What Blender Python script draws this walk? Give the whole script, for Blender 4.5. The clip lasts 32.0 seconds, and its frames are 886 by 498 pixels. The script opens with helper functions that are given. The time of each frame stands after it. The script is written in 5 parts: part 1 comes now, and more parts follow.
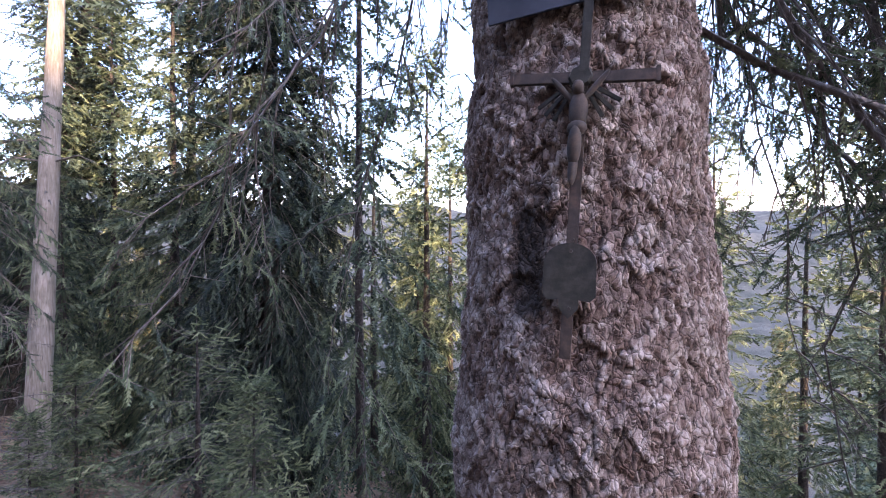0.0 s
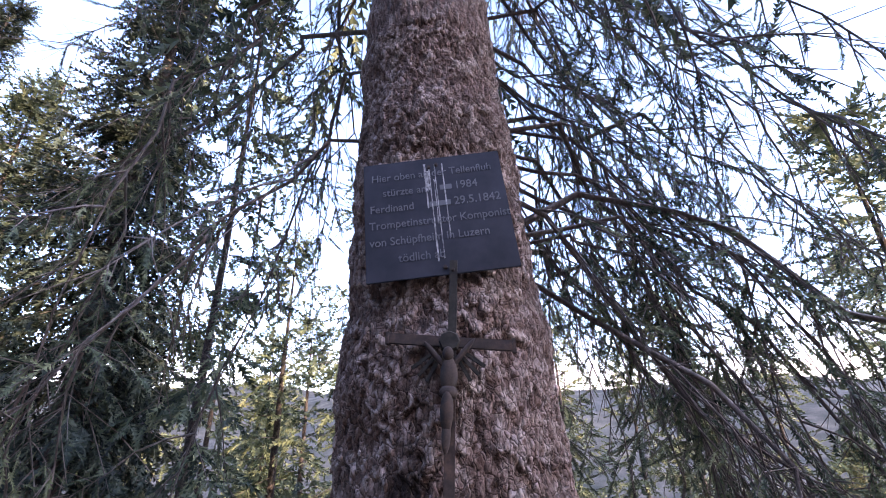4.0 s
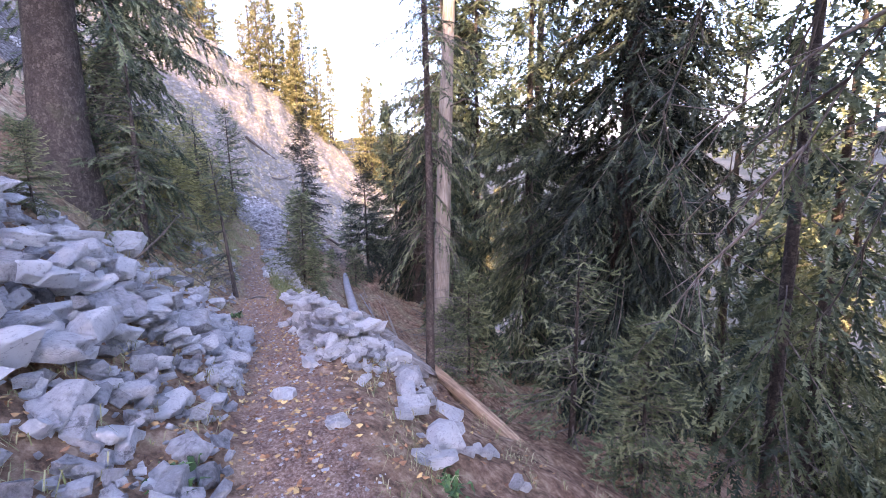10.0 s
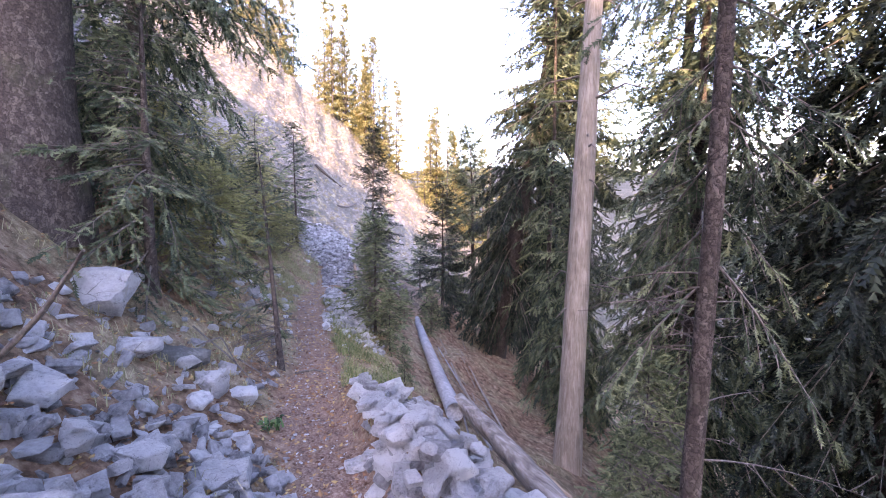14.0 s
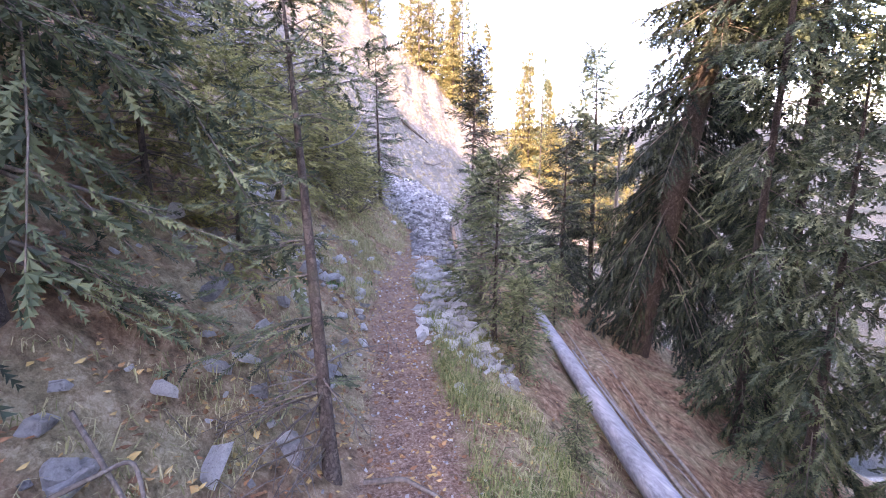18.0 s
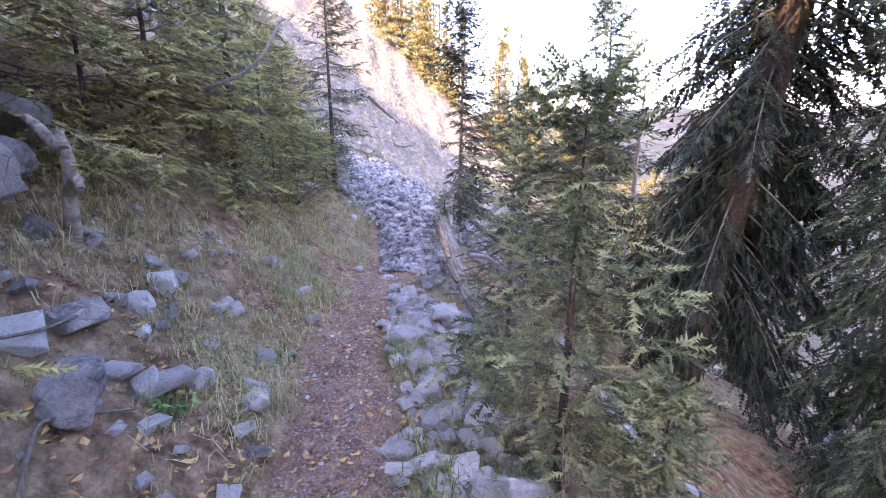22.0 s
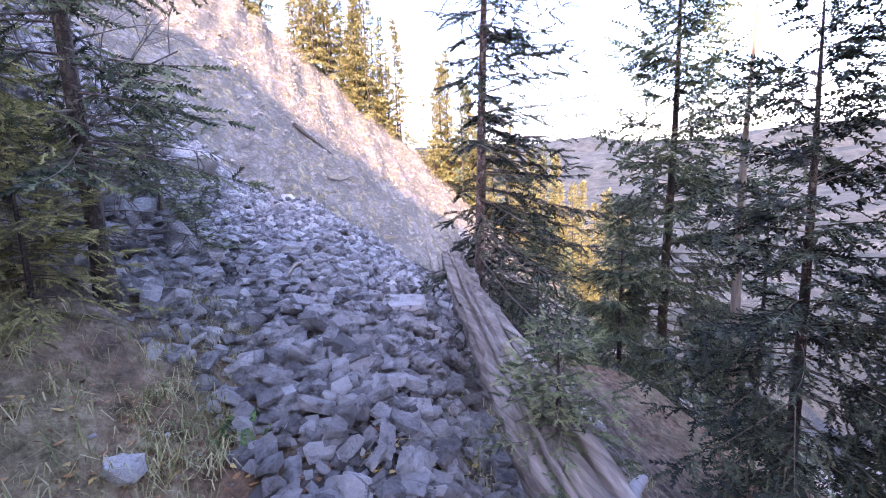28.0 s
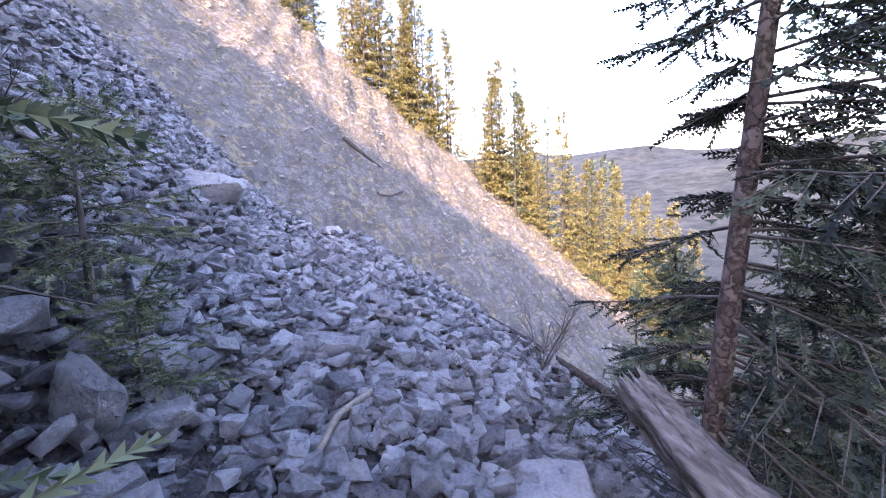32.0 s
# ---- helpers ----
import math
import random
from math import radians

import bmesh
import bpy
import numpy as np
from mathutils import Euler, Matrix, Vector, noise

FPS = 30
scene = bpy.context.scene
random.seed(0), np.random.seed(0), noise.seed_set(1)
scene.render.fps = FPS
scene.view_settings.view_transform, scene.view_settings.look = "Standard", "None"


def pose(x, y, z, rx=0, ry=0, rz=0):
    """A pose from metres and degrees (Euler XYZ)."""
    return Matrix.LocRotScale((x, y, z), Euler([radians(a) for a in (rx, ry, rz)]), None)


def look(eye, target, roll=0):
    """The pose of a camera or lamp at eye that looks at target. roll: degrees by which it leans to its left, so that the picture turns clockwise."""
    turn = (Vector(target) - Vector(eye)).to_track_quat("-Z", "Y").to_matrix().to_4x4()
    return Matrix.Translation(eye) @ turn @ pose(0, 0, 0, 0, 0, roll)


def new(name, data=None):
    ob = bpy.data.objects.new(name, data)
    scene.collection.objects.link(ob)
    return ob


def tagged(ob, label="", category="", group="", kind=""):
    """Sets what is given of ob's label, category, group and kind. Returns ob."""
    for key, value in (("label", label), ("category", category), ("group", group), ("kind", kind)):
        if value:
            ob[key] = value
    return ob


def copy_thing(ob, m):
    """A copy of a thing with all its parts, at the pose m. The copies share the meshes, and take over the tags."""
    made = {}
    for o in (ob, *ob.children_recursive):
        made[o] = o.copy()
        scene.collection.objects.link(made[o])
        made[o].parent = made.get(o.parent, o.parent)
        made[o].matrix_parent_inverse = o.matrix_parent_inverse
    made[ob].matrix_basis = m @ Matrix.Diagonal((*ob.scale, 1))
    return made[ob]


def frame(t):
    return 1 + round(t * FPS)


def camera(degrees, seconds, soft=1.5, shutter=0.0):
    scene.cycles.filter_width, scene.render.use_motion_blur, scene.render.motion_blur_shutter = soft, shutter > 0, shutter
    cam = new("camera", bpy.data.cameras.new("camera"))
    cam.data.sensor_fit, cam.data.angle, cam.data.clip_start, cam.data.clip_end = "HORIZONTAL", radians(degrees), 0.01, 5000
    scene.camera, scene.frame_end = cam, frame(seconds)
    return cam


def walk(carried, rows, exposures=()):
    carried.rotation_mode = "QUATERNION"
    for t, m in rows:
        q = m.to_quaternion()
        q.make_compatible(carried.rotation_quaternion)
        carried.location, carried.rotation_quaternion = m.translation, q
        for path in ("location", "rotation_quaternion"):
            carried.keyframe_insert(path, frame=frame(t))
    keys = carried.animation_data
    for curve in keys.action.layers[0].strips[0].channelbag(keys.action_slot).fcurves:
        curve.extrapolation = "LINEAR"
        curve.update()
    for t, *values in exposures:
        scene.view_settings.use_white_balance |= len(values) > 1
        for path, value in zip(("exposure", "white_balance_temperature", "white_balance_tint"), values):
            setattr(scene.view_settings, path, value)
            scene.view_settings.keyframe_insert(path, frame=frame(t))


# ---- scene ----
cam = camera(92.5, 32.0, soft=1.0)
METRES, EYE, TILT, LEAN, TURN = 20.0, 1.5, -1.0, 0.0, 0.0
ROWS = [
    (0.0, 0.0, 0.0, 0.0, 0.0, 0.0, -0.0),
    (0.5, -0.0001, -0.0006, 0.0003, -0.53, 0.08, 0.14),
    (1.0, -0.0004, -0.0008, 0.0003, -1.17, 0.23, 0.48),
    (1.5, -0.0007, -0.0005, 0.0013, -3.7, 1.1, 0.47),
    (2.0, -0.001, -0.0003, 0.0053, -9.81, 8.74, 0.75),
    (2.5, -0.0011, -0.0003, 0.0084, -14.04, 14.21, 1.7),
    (3.0, -0.002, -0.0019, 0.0104, -15.67, 19.6, 1.46),
    (3.5, -0.0022, -0.0023, 0.0113, -17.38, 22.2, 1.64),
    (5.5, -0.0036, -0.0039, 0.0101, -18.15, 24.36, 2.38),
    (6.0, -0.0062, -0.0019, 0.008, -15.56, 18.84, 1.75),
    (6.5, -0.0077, -0.0024, 0.0067, -13.28, 16.02, 1.44),
    (7.0, -0.0097, -0.0021, 0.0045, -7.39, 11.73, 0.72),
    (7.5, -0.0101, -0.0016, 0.002, -1.87, 6.97, -0.08),
    (8.0, -0.0116, -0.0005, -0.0022, 8.19, -1.0, -1.55),
    (8.5, -0.0126, -0.0008, -0.0047, 18.98, -3.28, -1.18),
    (9.0, -0.0277, 0.0019, -0.0064, 27.97, -7.19, -1.52),
    (9.5, -0.0407, 0.0027, -0.0014, 33.54, -8.54, -0.09),
    (10.0, -0.0533, 0.0118, -0.0037, 39.84, -8.79, 0.21),
    (10.5, -0.0677, 0.0246, -0.0019, 41.76, -8.62, -0.64),
    (11.0, -0.0884, 0.0333, -0.0015, 42.98, -8.54, -0.99),
    (11.5, -0.1043, 0.044, -0.0036, 43.99, -7.5, -1.18),
    (12.0, -0.1252, 0.0554, -0.0039, 45.17, -6.44, -1.54),
    (12.5, -0.1438, 0.0632, -0.0042, 45.37, -6.04, -1.61),
    (13.0, -0.1605, 0.0733, -0.0034, 46.71, -5.26, -1.04),
    (13.5, -0.1795, 0.079, -0.0075, 47.4, -4.29, -1.19),
    (15.5, -0.2522, 0.1174, -0.0197, 49.76, -8.11, -0.82),
    (16.0, -0.2692, 0.1298, -0.0221, 53.57, -9.38, -0.8),
    (16.5, -0.288, 0.1338, -0.0244, 55.11, -9.4, -2.32),
    (17.0, -0.3072, 0.1428, -0.0285, 57.44, -9.66, -2.09),
    (17.5, -0.3253, 0.1515, -0.0277, 58.54, -10.02, -1.69),
    (18.0, -0.3552, 0.1581, -0.0296, 58.62, -9.82, -0.85),
    (18.5, -0.3726, 0.1622, -0.0273, 58.48, -10.02, -0.9),
    (19.0, -0.3887, 0.1705, -0.0275, 57.93, -9.9, 0.06),
    (19.5, -0.4008, 0.1763, -0.0285, 53.5, -10.12, 0.9),
    (20.0, -0.4118, 0.1883, -0.0318, 49.88, -11.53, 0.06),
    (20.5, -0.4252, 0.1993, -0.0344, 49.77, -11.6, 0.12),
    (21.0, -0.4494, 0.2099, -0.0354, 50.14, -11.78, -0.24),
    (21.5, -0.4689, 0.2232, -0.038, 51.82, -11.72, -0.17),
    (22.0, -0.4964, 0.2328, -0.0393, 54.6, -11.69, -1.11),
    (22.5, -0.5225, 0.2399, -0.0381, 55.68, -11.36, -2.86),
    (23.0, -0.5538, 0.2516, -0.0368, 56.32, -11.29, -2.93),
    (23.5, -0.5766, 0.2564, -0.0343, 54.28, -10.95, -2.66),
    (24.0, -0.5981, 0.2698, -0.0345, 52.16, -8.98, -2.01),
    (24.5, -0.6192, 0.2772, -0.0341, 48.71, -7.04, -1.66),
    (25.0, -0.6388, 0.2901, -0.0361, 46.59, -7.49, -1.68),
    (25.5, -0.6576, 0.3048, -0.0353, 45.29, -8.23, -0.81),
    (27.5, -0.7314, 0.3625, -0.0409, 45.17, -7.86, -0.11),
    (28.0, -0.7507, 0.3785, -0.0394, 46.21, -7.4, 1.43),
    (28.5, -0.7702, 0.3878, -0.0377, 46.61, -7.21, 0.81),
    (29.0, -0.7868, 0.3977, -0.0369, 48.08, -6.96, 0.1),
    (29.5, -0.8023, 0.4065, -0.0354, 49.13, -5.93, -0.03),
    (30.0, -0.817, 0.4099, -0.0321, 49.86, -4.23, -0.37),
    (30.5, -0.827, 0.4154, -0.0313, 50.9, -3.48, -0.09),
    (31.0, -0.8365, 0.425, -0.0271, 52.14, -5.36, 0.43),
    (31.5, -0.8462, 0.4278, -0.0256, 52.24, -5.0, 1.08),
    (32.0, -0.8539, 0.4278, -0.0228, 52.25, -5.72, 1.45),
]
walk(cam, [(t, pose(0, 0, EYE, TILT, LEAN, TURN) @ pose(METRES * x, METRES * y, METRES * z, 90 + pitch, roll, yaw)) for t, x, y, z, yaw, pitch, roll in ROWS],
     exposures=[(0.0, 4.1, 7550, 30), (2.0, 3.7, 7500, 32), (7.6, 3.75, 7500, 33), (9.0, 4.2, 7900, 36), (13.0, 4.4, 8300, 39), (16.5, 4.65, 8900, 40), (19.0, 4.8, 8700, 40), (23.5, 4.8, 8250, 42), (28.0, 4.4, 7850, 40), (32.0, 4.15, 7800, 36)])

# ---- world and sun ----
SUN_YAW, SUN_UP = -150.0, 23.0        # yaw counted like the camera's, elevation in degrees
sun_dir = Vector((-math.sin(radians(SUN_YAW)) * math.cos(radians(SUN_UP)), math.cos(radians(SUN_YAW)) * math.cos(radians(SUN_UP)), math.sin(radians(SUN_UP))))
world = bpy.data.worlds.new("world")
scene.world = world
world.use_nodes = True
wn, wl = world.node_tree.nodes, world.node_tree.links
sky = wn.new("ShaderNodeTexSky")
sky.sky_type, sky.sun_disc = "NISHITA", False
sky.sun_elevation, sky.sun_rotation = radians(SUN_UP), radians(-SUN_YAW)
sky.altitude, sky.air_density, sky.dust_density, sky.ozone_density = 1200, 1.0, 2.4, 4.5
# thin bright cloud veil, stretched over the lower sky
wtc = wn.new("ShaderNodeTexCoord")
wmap = wn.new("ShaderNodeMapping")
wmap.inputs["Scale"].default_value = (1.6, 1.6, 5.0)
wnz = wn.new("ShaderNodeTexNoise")
wnz.inputs["Scale"].default_value, wnz.inputs["Detail"].default_value = 1.4, 7
wrm = wn.new("ShaderNodeValToRGB")
wrm.color_ramp.elements[0].position, wrm.color_ramp.elements[1].position = 0.36, 0.58
wmix = wn.new("ShaderNodeMix")
wmix.data_type = "RGBA"
wmix.inputs["B"].default_value = (4.6, 4.6, 4.65, 1)
wl.new(wtc.outputs["Generated"], wmap.inputs["Vector"])
wl.new(wmap.outputs["Vector"], wnz.inputs["Vector"])
wl.new(wnz.outputs["Fac"], wrm.inputs["Fac"])
wsep = wn.new("ShaderNodeSeparateXYZ")
wlow = wn.new("ShaderNodeMapRange")
for key, val in (("From Min", 0.03), ("From Max", 0.19), ("To Min", 1.0), ("To Max", 0.0)):
    wlow.inputs[key].default_value = val
wmul = wn.new("ShaderNodeMath")
wmul.operation, wmul.use_clamp = "MULTIPLY", True
wl.new(wtc.outputs["Generated"], wsep.inputs[0])
wl.new(wsep.outputs["Z"], wlow.inputs["Value"])
wl.new(wlow.outputs[0], wmul.inputs[0])
wl.new(wrm.outputs["Color"], wmul.inputs[1])
wl.new(wmul.outputs[0], wmix.inputs["Factor"])
wl.new(sky.outputs["Color"], wmix.inputs["A"])
wl.new(wmix.outputs["Result"], wn["Background"].inputs["Color"])
wn["Background"].inputs["Strength"].default_value = 0.13
sun = new("sun", bpy.data.lights.new("sun", "SUN"))
sun.data.energy, sun.data.angle, sun.data.color = 1.25, radians(0.6), (1.0, 0.88, 0.68)
sun.matrix_world = look(sun_dir * 200, (0, 0, 0))


# ---- materials ----
class Mat:
    """A small node material: coords in object space scaled to metres."""

    def __init__(self, name, rough=0.8, spec=0.3, metal=0.0):
        self.m = bpy.data.materials.new(name)
        self.m.use_nodes = True
        self.t = self.m.node_tree
        self.b = self.t.nodes["Principled BSDF"]
        self.b.inputs["Roughness"].default_value = rough
        self.b.inputs["Specular IOR Level"].default_value = spec
        self.b.inputs["Metallic"].default_value = metal
        self.geo = self.add("ShaderNodeNewGeometry")
        self.oi = self.add("ShaderNodeObjectInfo")
        self.tc = self.add("ShaderNodeTexCoord")
        self.pos = self.geo.outputs["Position"]
        self.obj = self.tc.outputs["Object"]

    def add(self, kind):
        return self.t.nodes.new(kind)

    def link(self, a, b):
        self.t.links.new(a, b)

    def scaled(self, vec, sc):
        n = self.add("ShaderNodeMapping")
        n.inputs["Scale"].default_value = sc if isinstance(sc, tuple) else (sc, sc, sc)
        self.link(vec, n.inputs["Vector"])
        return n.outputs["Vector"]

    def noise(self, vec, sc=1.0, detail=6, rough=0.6, dist=0.0):
        n = self.add("ShaderNodeTexNoise")
        n.inputs["Scale"].default_value, n.inputs["Detail"].default_value = sc, detail
        n.inputs["Roughness"].default_value, n.inputs["Distortion"].default_value = rough, dist
        self.link(vec, n.inputs["Vector"])
        return n.outputs["Fac"]

    def voro(self, vec, sc=1.0, feature="F1", out="Distance", rnd=1.0):
        n = self.add("ShaderNodeTexVoronoi")
        n.feature = feature
        n.inputs["Scale"].default_value, n.inputs["Randomness"].default_value = sc, rnd
        self.link(vec, n.inputs["Vector"])
        return n.outputs[out]

    def ramp(self, fac, stops):
        n = self.add("ShaderNodeValToRGB")
        el = n.color_ramp.elements
        while len(el) < len(stops):
            el.new(0.5)
        for e, (p, c) in zip(el, stops):
            e.position = p
            e.color = (c, c, c, 1) if not isinstance(c, tuple) else (*c, 1)
        self.link(fac, n.inputs["Fac"])
        return n.outputs["Color"]

    def mix(self, fac, a, b, mode="MIX"):
        n = self.add("ShaderNodeMix")
        n.data_type, n.blend_type = "RGBA", mode
        for sock, v in ((n.inputs["Factor"], fac), (n.inputs["A"], a), (n.inputs["B"], b)):
            if isinstance(v, (int, float)):
                sock.default_value = v
            elif isinstance(v, tuple):
                sock.default_value = (*v, 1)
            else:
                self.link(v, sock)
        return n.outputs["Result"]

    def maths(self, op, a, b):
        n = self.add("ShaderNodeMath")
        n.operation = op
        for sock, v in zip(n.inputs, (a, b)):
            if isinstance(v, (int, float)):
                sock.default_value = v
            else:
                self.link(v, sock)
        return n.outputs[0]

    def bump(self, height, strength=0.5, dist=0.02, base=None):
        n = self.add("ShaderNodeBump")
        n.inputs["Strength"].default_value, n.inputs["Distance"].default_value = strength, dist
        self.link(height, n.inputs["Height"])
        if base is not None:
            self.link(base, n.inputs["Normal"])
        self.link(n.outputs["Normal"], self.b.inputs["Normal"])
        return n.outputs["Normal"]

    def color(self, c):
        if isinstance(c, tuple):
            self.b.inputs["Base Color"].default_value = (*c, 1)
        else:
            self.link(c, self.b.inputs["Base Color"])
        return self


def foliage(name, dark, mid, light, trans=0.2):
    """Every shoot or blade is an island of its own tone, with a slower drift over the plant."""
    k = Mat(name, 0.6, 0.22)
    big = k.noise(k.pos, 1.7, 3)
    isl = k.geo.outputs["Random Per Island"]
    v = k.maths("ADD", k.maths("MULTIPLY", big, 0.6), k.maths("MULTIPLY", isl, 0.55))
    c = k.ramp(v, [(0.3, dark), (0.56, mid), (0.86, light)])
    k.color(c)
    tr = k.add("ShaderNodeBsdfTranslucent")
    k.link(c, tr.inputs["Color"])
    mx = k.add("ShaderNodeMixShader")
    mx.inputs[0].default_value = trans
    k.link(k.b.outputs[0], mx.inputs[1])
    k.link(tr.outputs[0], mx.inputs[2])
    k.link(mx.outputs[0], k.t.nodes["Material Output"].inputs["Surface"])
    return k.m


M_NEEDLE = foliage("spruce_needles", (0.018, 0.03, 0.018), (0.066, 0.092, 0.052), (0.19, 0.215, 0.115), 0.22)
# the same needles near black: the wood's shade is put into the colour
M_NEEDLE_SHADED = foliage("shade_toned_spruce_needles", (0.007, 0.012, 0.009), (0.022, 0.033, 0.022), (0.068, 0.085, 0.05), 0.1)
M_NEEDLE_YOUNG = foliage("young_spruce_needles", (0.03, 0.043, 0.021), (0.105, 0.13, 0.063), (0.25, 0.265, 0.135), 0.25)
M_NEEDLE_BANK = foliage("yellowish_spruce_needles", (0.07, 0.078, 0.03), (0.23, 0.225, 0.088), (0.42, 0.39, 0.17), 0.3)
# crest needles lightened to gold, with sunlight put into their colour
M_NEEDLE_SUNLIT = foliage("sunlight_toned_spruce_needles", (0.07, 0.075, 0.03), (0.17, 0.155, 0.06), (0.30, 0.25, 0.11), 0.3)
M_GRASS = foliage("grass_blades", (0.12, 0.13, 0.05), (0.28, 0.26, 0.125), (0.5, 0.43, 0.26))
M_GRASS_GREEN = foliage("green_grass_blades", (0.05, 0.075, 0.025), (0.15, 0.17, 0.06), (0.32, 0.31, 0.14))
M_STRAW = foliage("slope_straw", (0.15, 0.12, 0.07), (0.27, 0.22, 0.13), (0.40, 0.34, 0.22))
M_LITTER = foliage("fallen_leaves", (0.10, 0.045, 0.025), (0.28, 0.13, 0.065), (0.5, 0.34, 0.14), 0.1)
M_HERB = foliage("herb_leaves", (0.025, 0.06, 0.022), (0.06, 0.13, 0.045), (0.13, 0.22, 0.08))


def bark(name, a, b, c, sx=9.0, sz=4.0, strength=0.9, stain=None):
    k = Mat(name, 0.9, 0.15)
    warp = k.add("ShaderNodeTexNoise")
    warp.inputs["Scale"].default_value, warp.inputs["Detail"].default_value = sx * 0.9, 4
    k.link(k.obj, warp.inputs["Vector"])
    vec = k.mix(0.09, k.obj, warp.outputs["Color"], "ADD")
    vec = k.scaled(vec, (sx, sx, sz))
    edge = k.voro(vec, 1.0, "DISTANCE_TO_EDGE")
    cell = k.voro(vec, 1.0, "F1", "Color")
    fine = k.noise(k.obj, 40, 8, 0.7)
    plate = k.ramp(edge, [(0.0, 0.0), (0.14, 0.8), (0.5, 1.0)])
    tone = k.mix(0.5, fine, cell)
    col = k.ramp(tone, [(0.25, a), (0.5, b), (0.75, c)])
    col = k.mix(k.maths("MULTIPLY", k.maths("SUBTRACT", 1.0, plate), 0.75), col, tuple(v * 0.35 for v in a))
    moss = k.ramp(k.noise(k.obj, 2.2, 5), [(0.55, 0.0), (0.75, 0.5)])
    col = k.mix(moss, col, (0.10, 0.11, 0.06))
    if stain:
        at = k.add("ShaderNodeAttribute")
        at.attribute_name = "flake"
        sep = k.add("ShaderNodeSeparateColor")
        k.link(at.outputs["Color"], sep.inputs["Color"])
        top = k.ramp(k.mix(0.55, sep.outputs[1], fine), [(0.3, (0.07, 0.039, 0.028)), (0.5, (0.185, 0.122, 0.094)), (0.68, (0.39, 0.315, 0.265))])
        ruf = k.add("ShaderNodeTexNoise")
        ruf.inputs["Scale"].default_value, ruf.inputs["Detail"].default_value = 22, 5
        k.link(k.obj, ruf.inputs["Vector"])
        cv = k.mix(1.0, k.scaled(k.obj, (44, 44, 27)), k.scaled(ruf.outputs["Color"], (1.9, 1.9, 1.9)), "ADD")
        chip = k.voro(cv, 1.0, "DISTANCE_TO_EDGE")
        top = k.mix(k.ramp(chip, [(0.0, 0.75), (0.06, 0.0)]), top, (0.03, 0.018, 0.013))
        leaf = k.voro(cv, 1.0, "F1", "Color")
        top = k.mix(k.ramp(leaf, [(0.4, 0.0), (0.95, 0.22)]), top, (0.38, 0.32, 0.28))
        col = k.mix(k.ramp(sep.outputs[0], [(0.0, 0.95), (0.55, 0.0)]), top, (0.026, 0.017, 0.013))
        col = k.mix(k.maths("MULTIPLY", moss, 0.6), col, (0.10, 0.095, 0.07))
        plate = k.ramp(chip, [(0.0, 0.0), (0.12, 0.8), (0.4, 1.0)])
        off = k.add("ShaderNodeVectorMath")
        off.operation = "SUBTRACT"
        off.inputs[1].default_value = stain
        k.link(k.obj, off.inputs[0])
        dist = k.add("ShaderNodeVectorMath")
        dist.operation = "LENGTH"
        k.link(k.scaled(off.outputs[0], (1.9, 1.0, 0.55)), dist.inputs[0])
        spread = k.maths("ADD", dist.outputs["Value"], k.maths("MULTIPLY", k.maths("SUBTRACT", k.noise(k.obj, 14, 5), 0.5), 0.2))
        col = k.mix(k.ramp(spread, [(0.09, 0.9), (0.15, 0.0)]), col, (0.022, 0.017, 0.014))
    k.color(col)
    h = k.maths("ADD", plate, k.maths("MULTIPLY", fine, 0.5))
    k.bump(h, strength, 0.02)
    return k.m


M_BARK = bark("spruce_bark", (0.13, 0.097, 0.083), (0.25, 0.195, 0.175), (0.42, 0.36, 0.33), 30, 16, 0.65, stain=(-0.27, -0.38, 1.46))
M_BARK_RED = bark("reddish_bark", (0.10, 0.07, 0.06), (0.2, 0.145, 0.125), (0.33, 0.26, 0.23), 22, 14, 0.5)
M_BARK_DARK = bark("dark_bark", (0.045, 0.035, 0.03), (0.085, 0.066, 0.057), (0.14, 0.115, 0.10), 34, 15, 0.5)


def wood(name, a, b, c, stretch=(30, 30, 2.0), rough=0.8, lie=None, lo=0.3, hi=0.7):
    """Weathered wood; the grain runs along z, or along the plan direction lie (degrees) for a lying log."""
    k = Mat(name, rough, 0.2)
    base = k.obj
    if lie is not None:
        turn = k.add("ShaderNodeMapping")
        turn.inputs["Rotation"].default_value = (0, 0, radians(-lie))
        k.link(k.obj, turn.inputs["Vector"])
        base, stretch = turn.outputs["Vector"], (stretch[2], stretch[0], stretch[1])
    f = k.noise(k.scaled(base, stretch), 1.0, 8, 0.65, 0.4)
    g = k.noise(k.obj, 3.0, 5)
    col = k.ramp(k.mix(0.3, f, g), [(lo, a), (0.5, b), (hi, c)])
    k.color(col)
    k.bump(f, 0.8, 0.018)
    return k.m


M_DEADWOOD = wood("bare_grey_wood", (0.10, 0.078, 0.06), (0.22, 0.182, 0.145), (0.36, 0.31, 0.26))
M_LOG = wood("weathered_log_wood", (0.12, 0.115, 0.115), (0.25, 0.245, 0.25), (0.40, 0.39, 0.39), (34, 34, 2.0), lie=160)
M_ROT = wood("split_rotten_wood", (0.07, 0.055, 0.044), (0.19, 0.158, 0.132), (0.34, 0.305, 0.27), (24, 24, 1.1), 0.9, lie=160, lo=0.35, hi=0.66)
M_ROT_IN = wood("orange_rotten_wood", (0.12, 0.075, 0.05), (0.27, 0.17, 0.105), (0.42, 0.3, 0.2), (26, 26, 1.2), 0.9, lie=160, lo=0.38, hi=0.62)
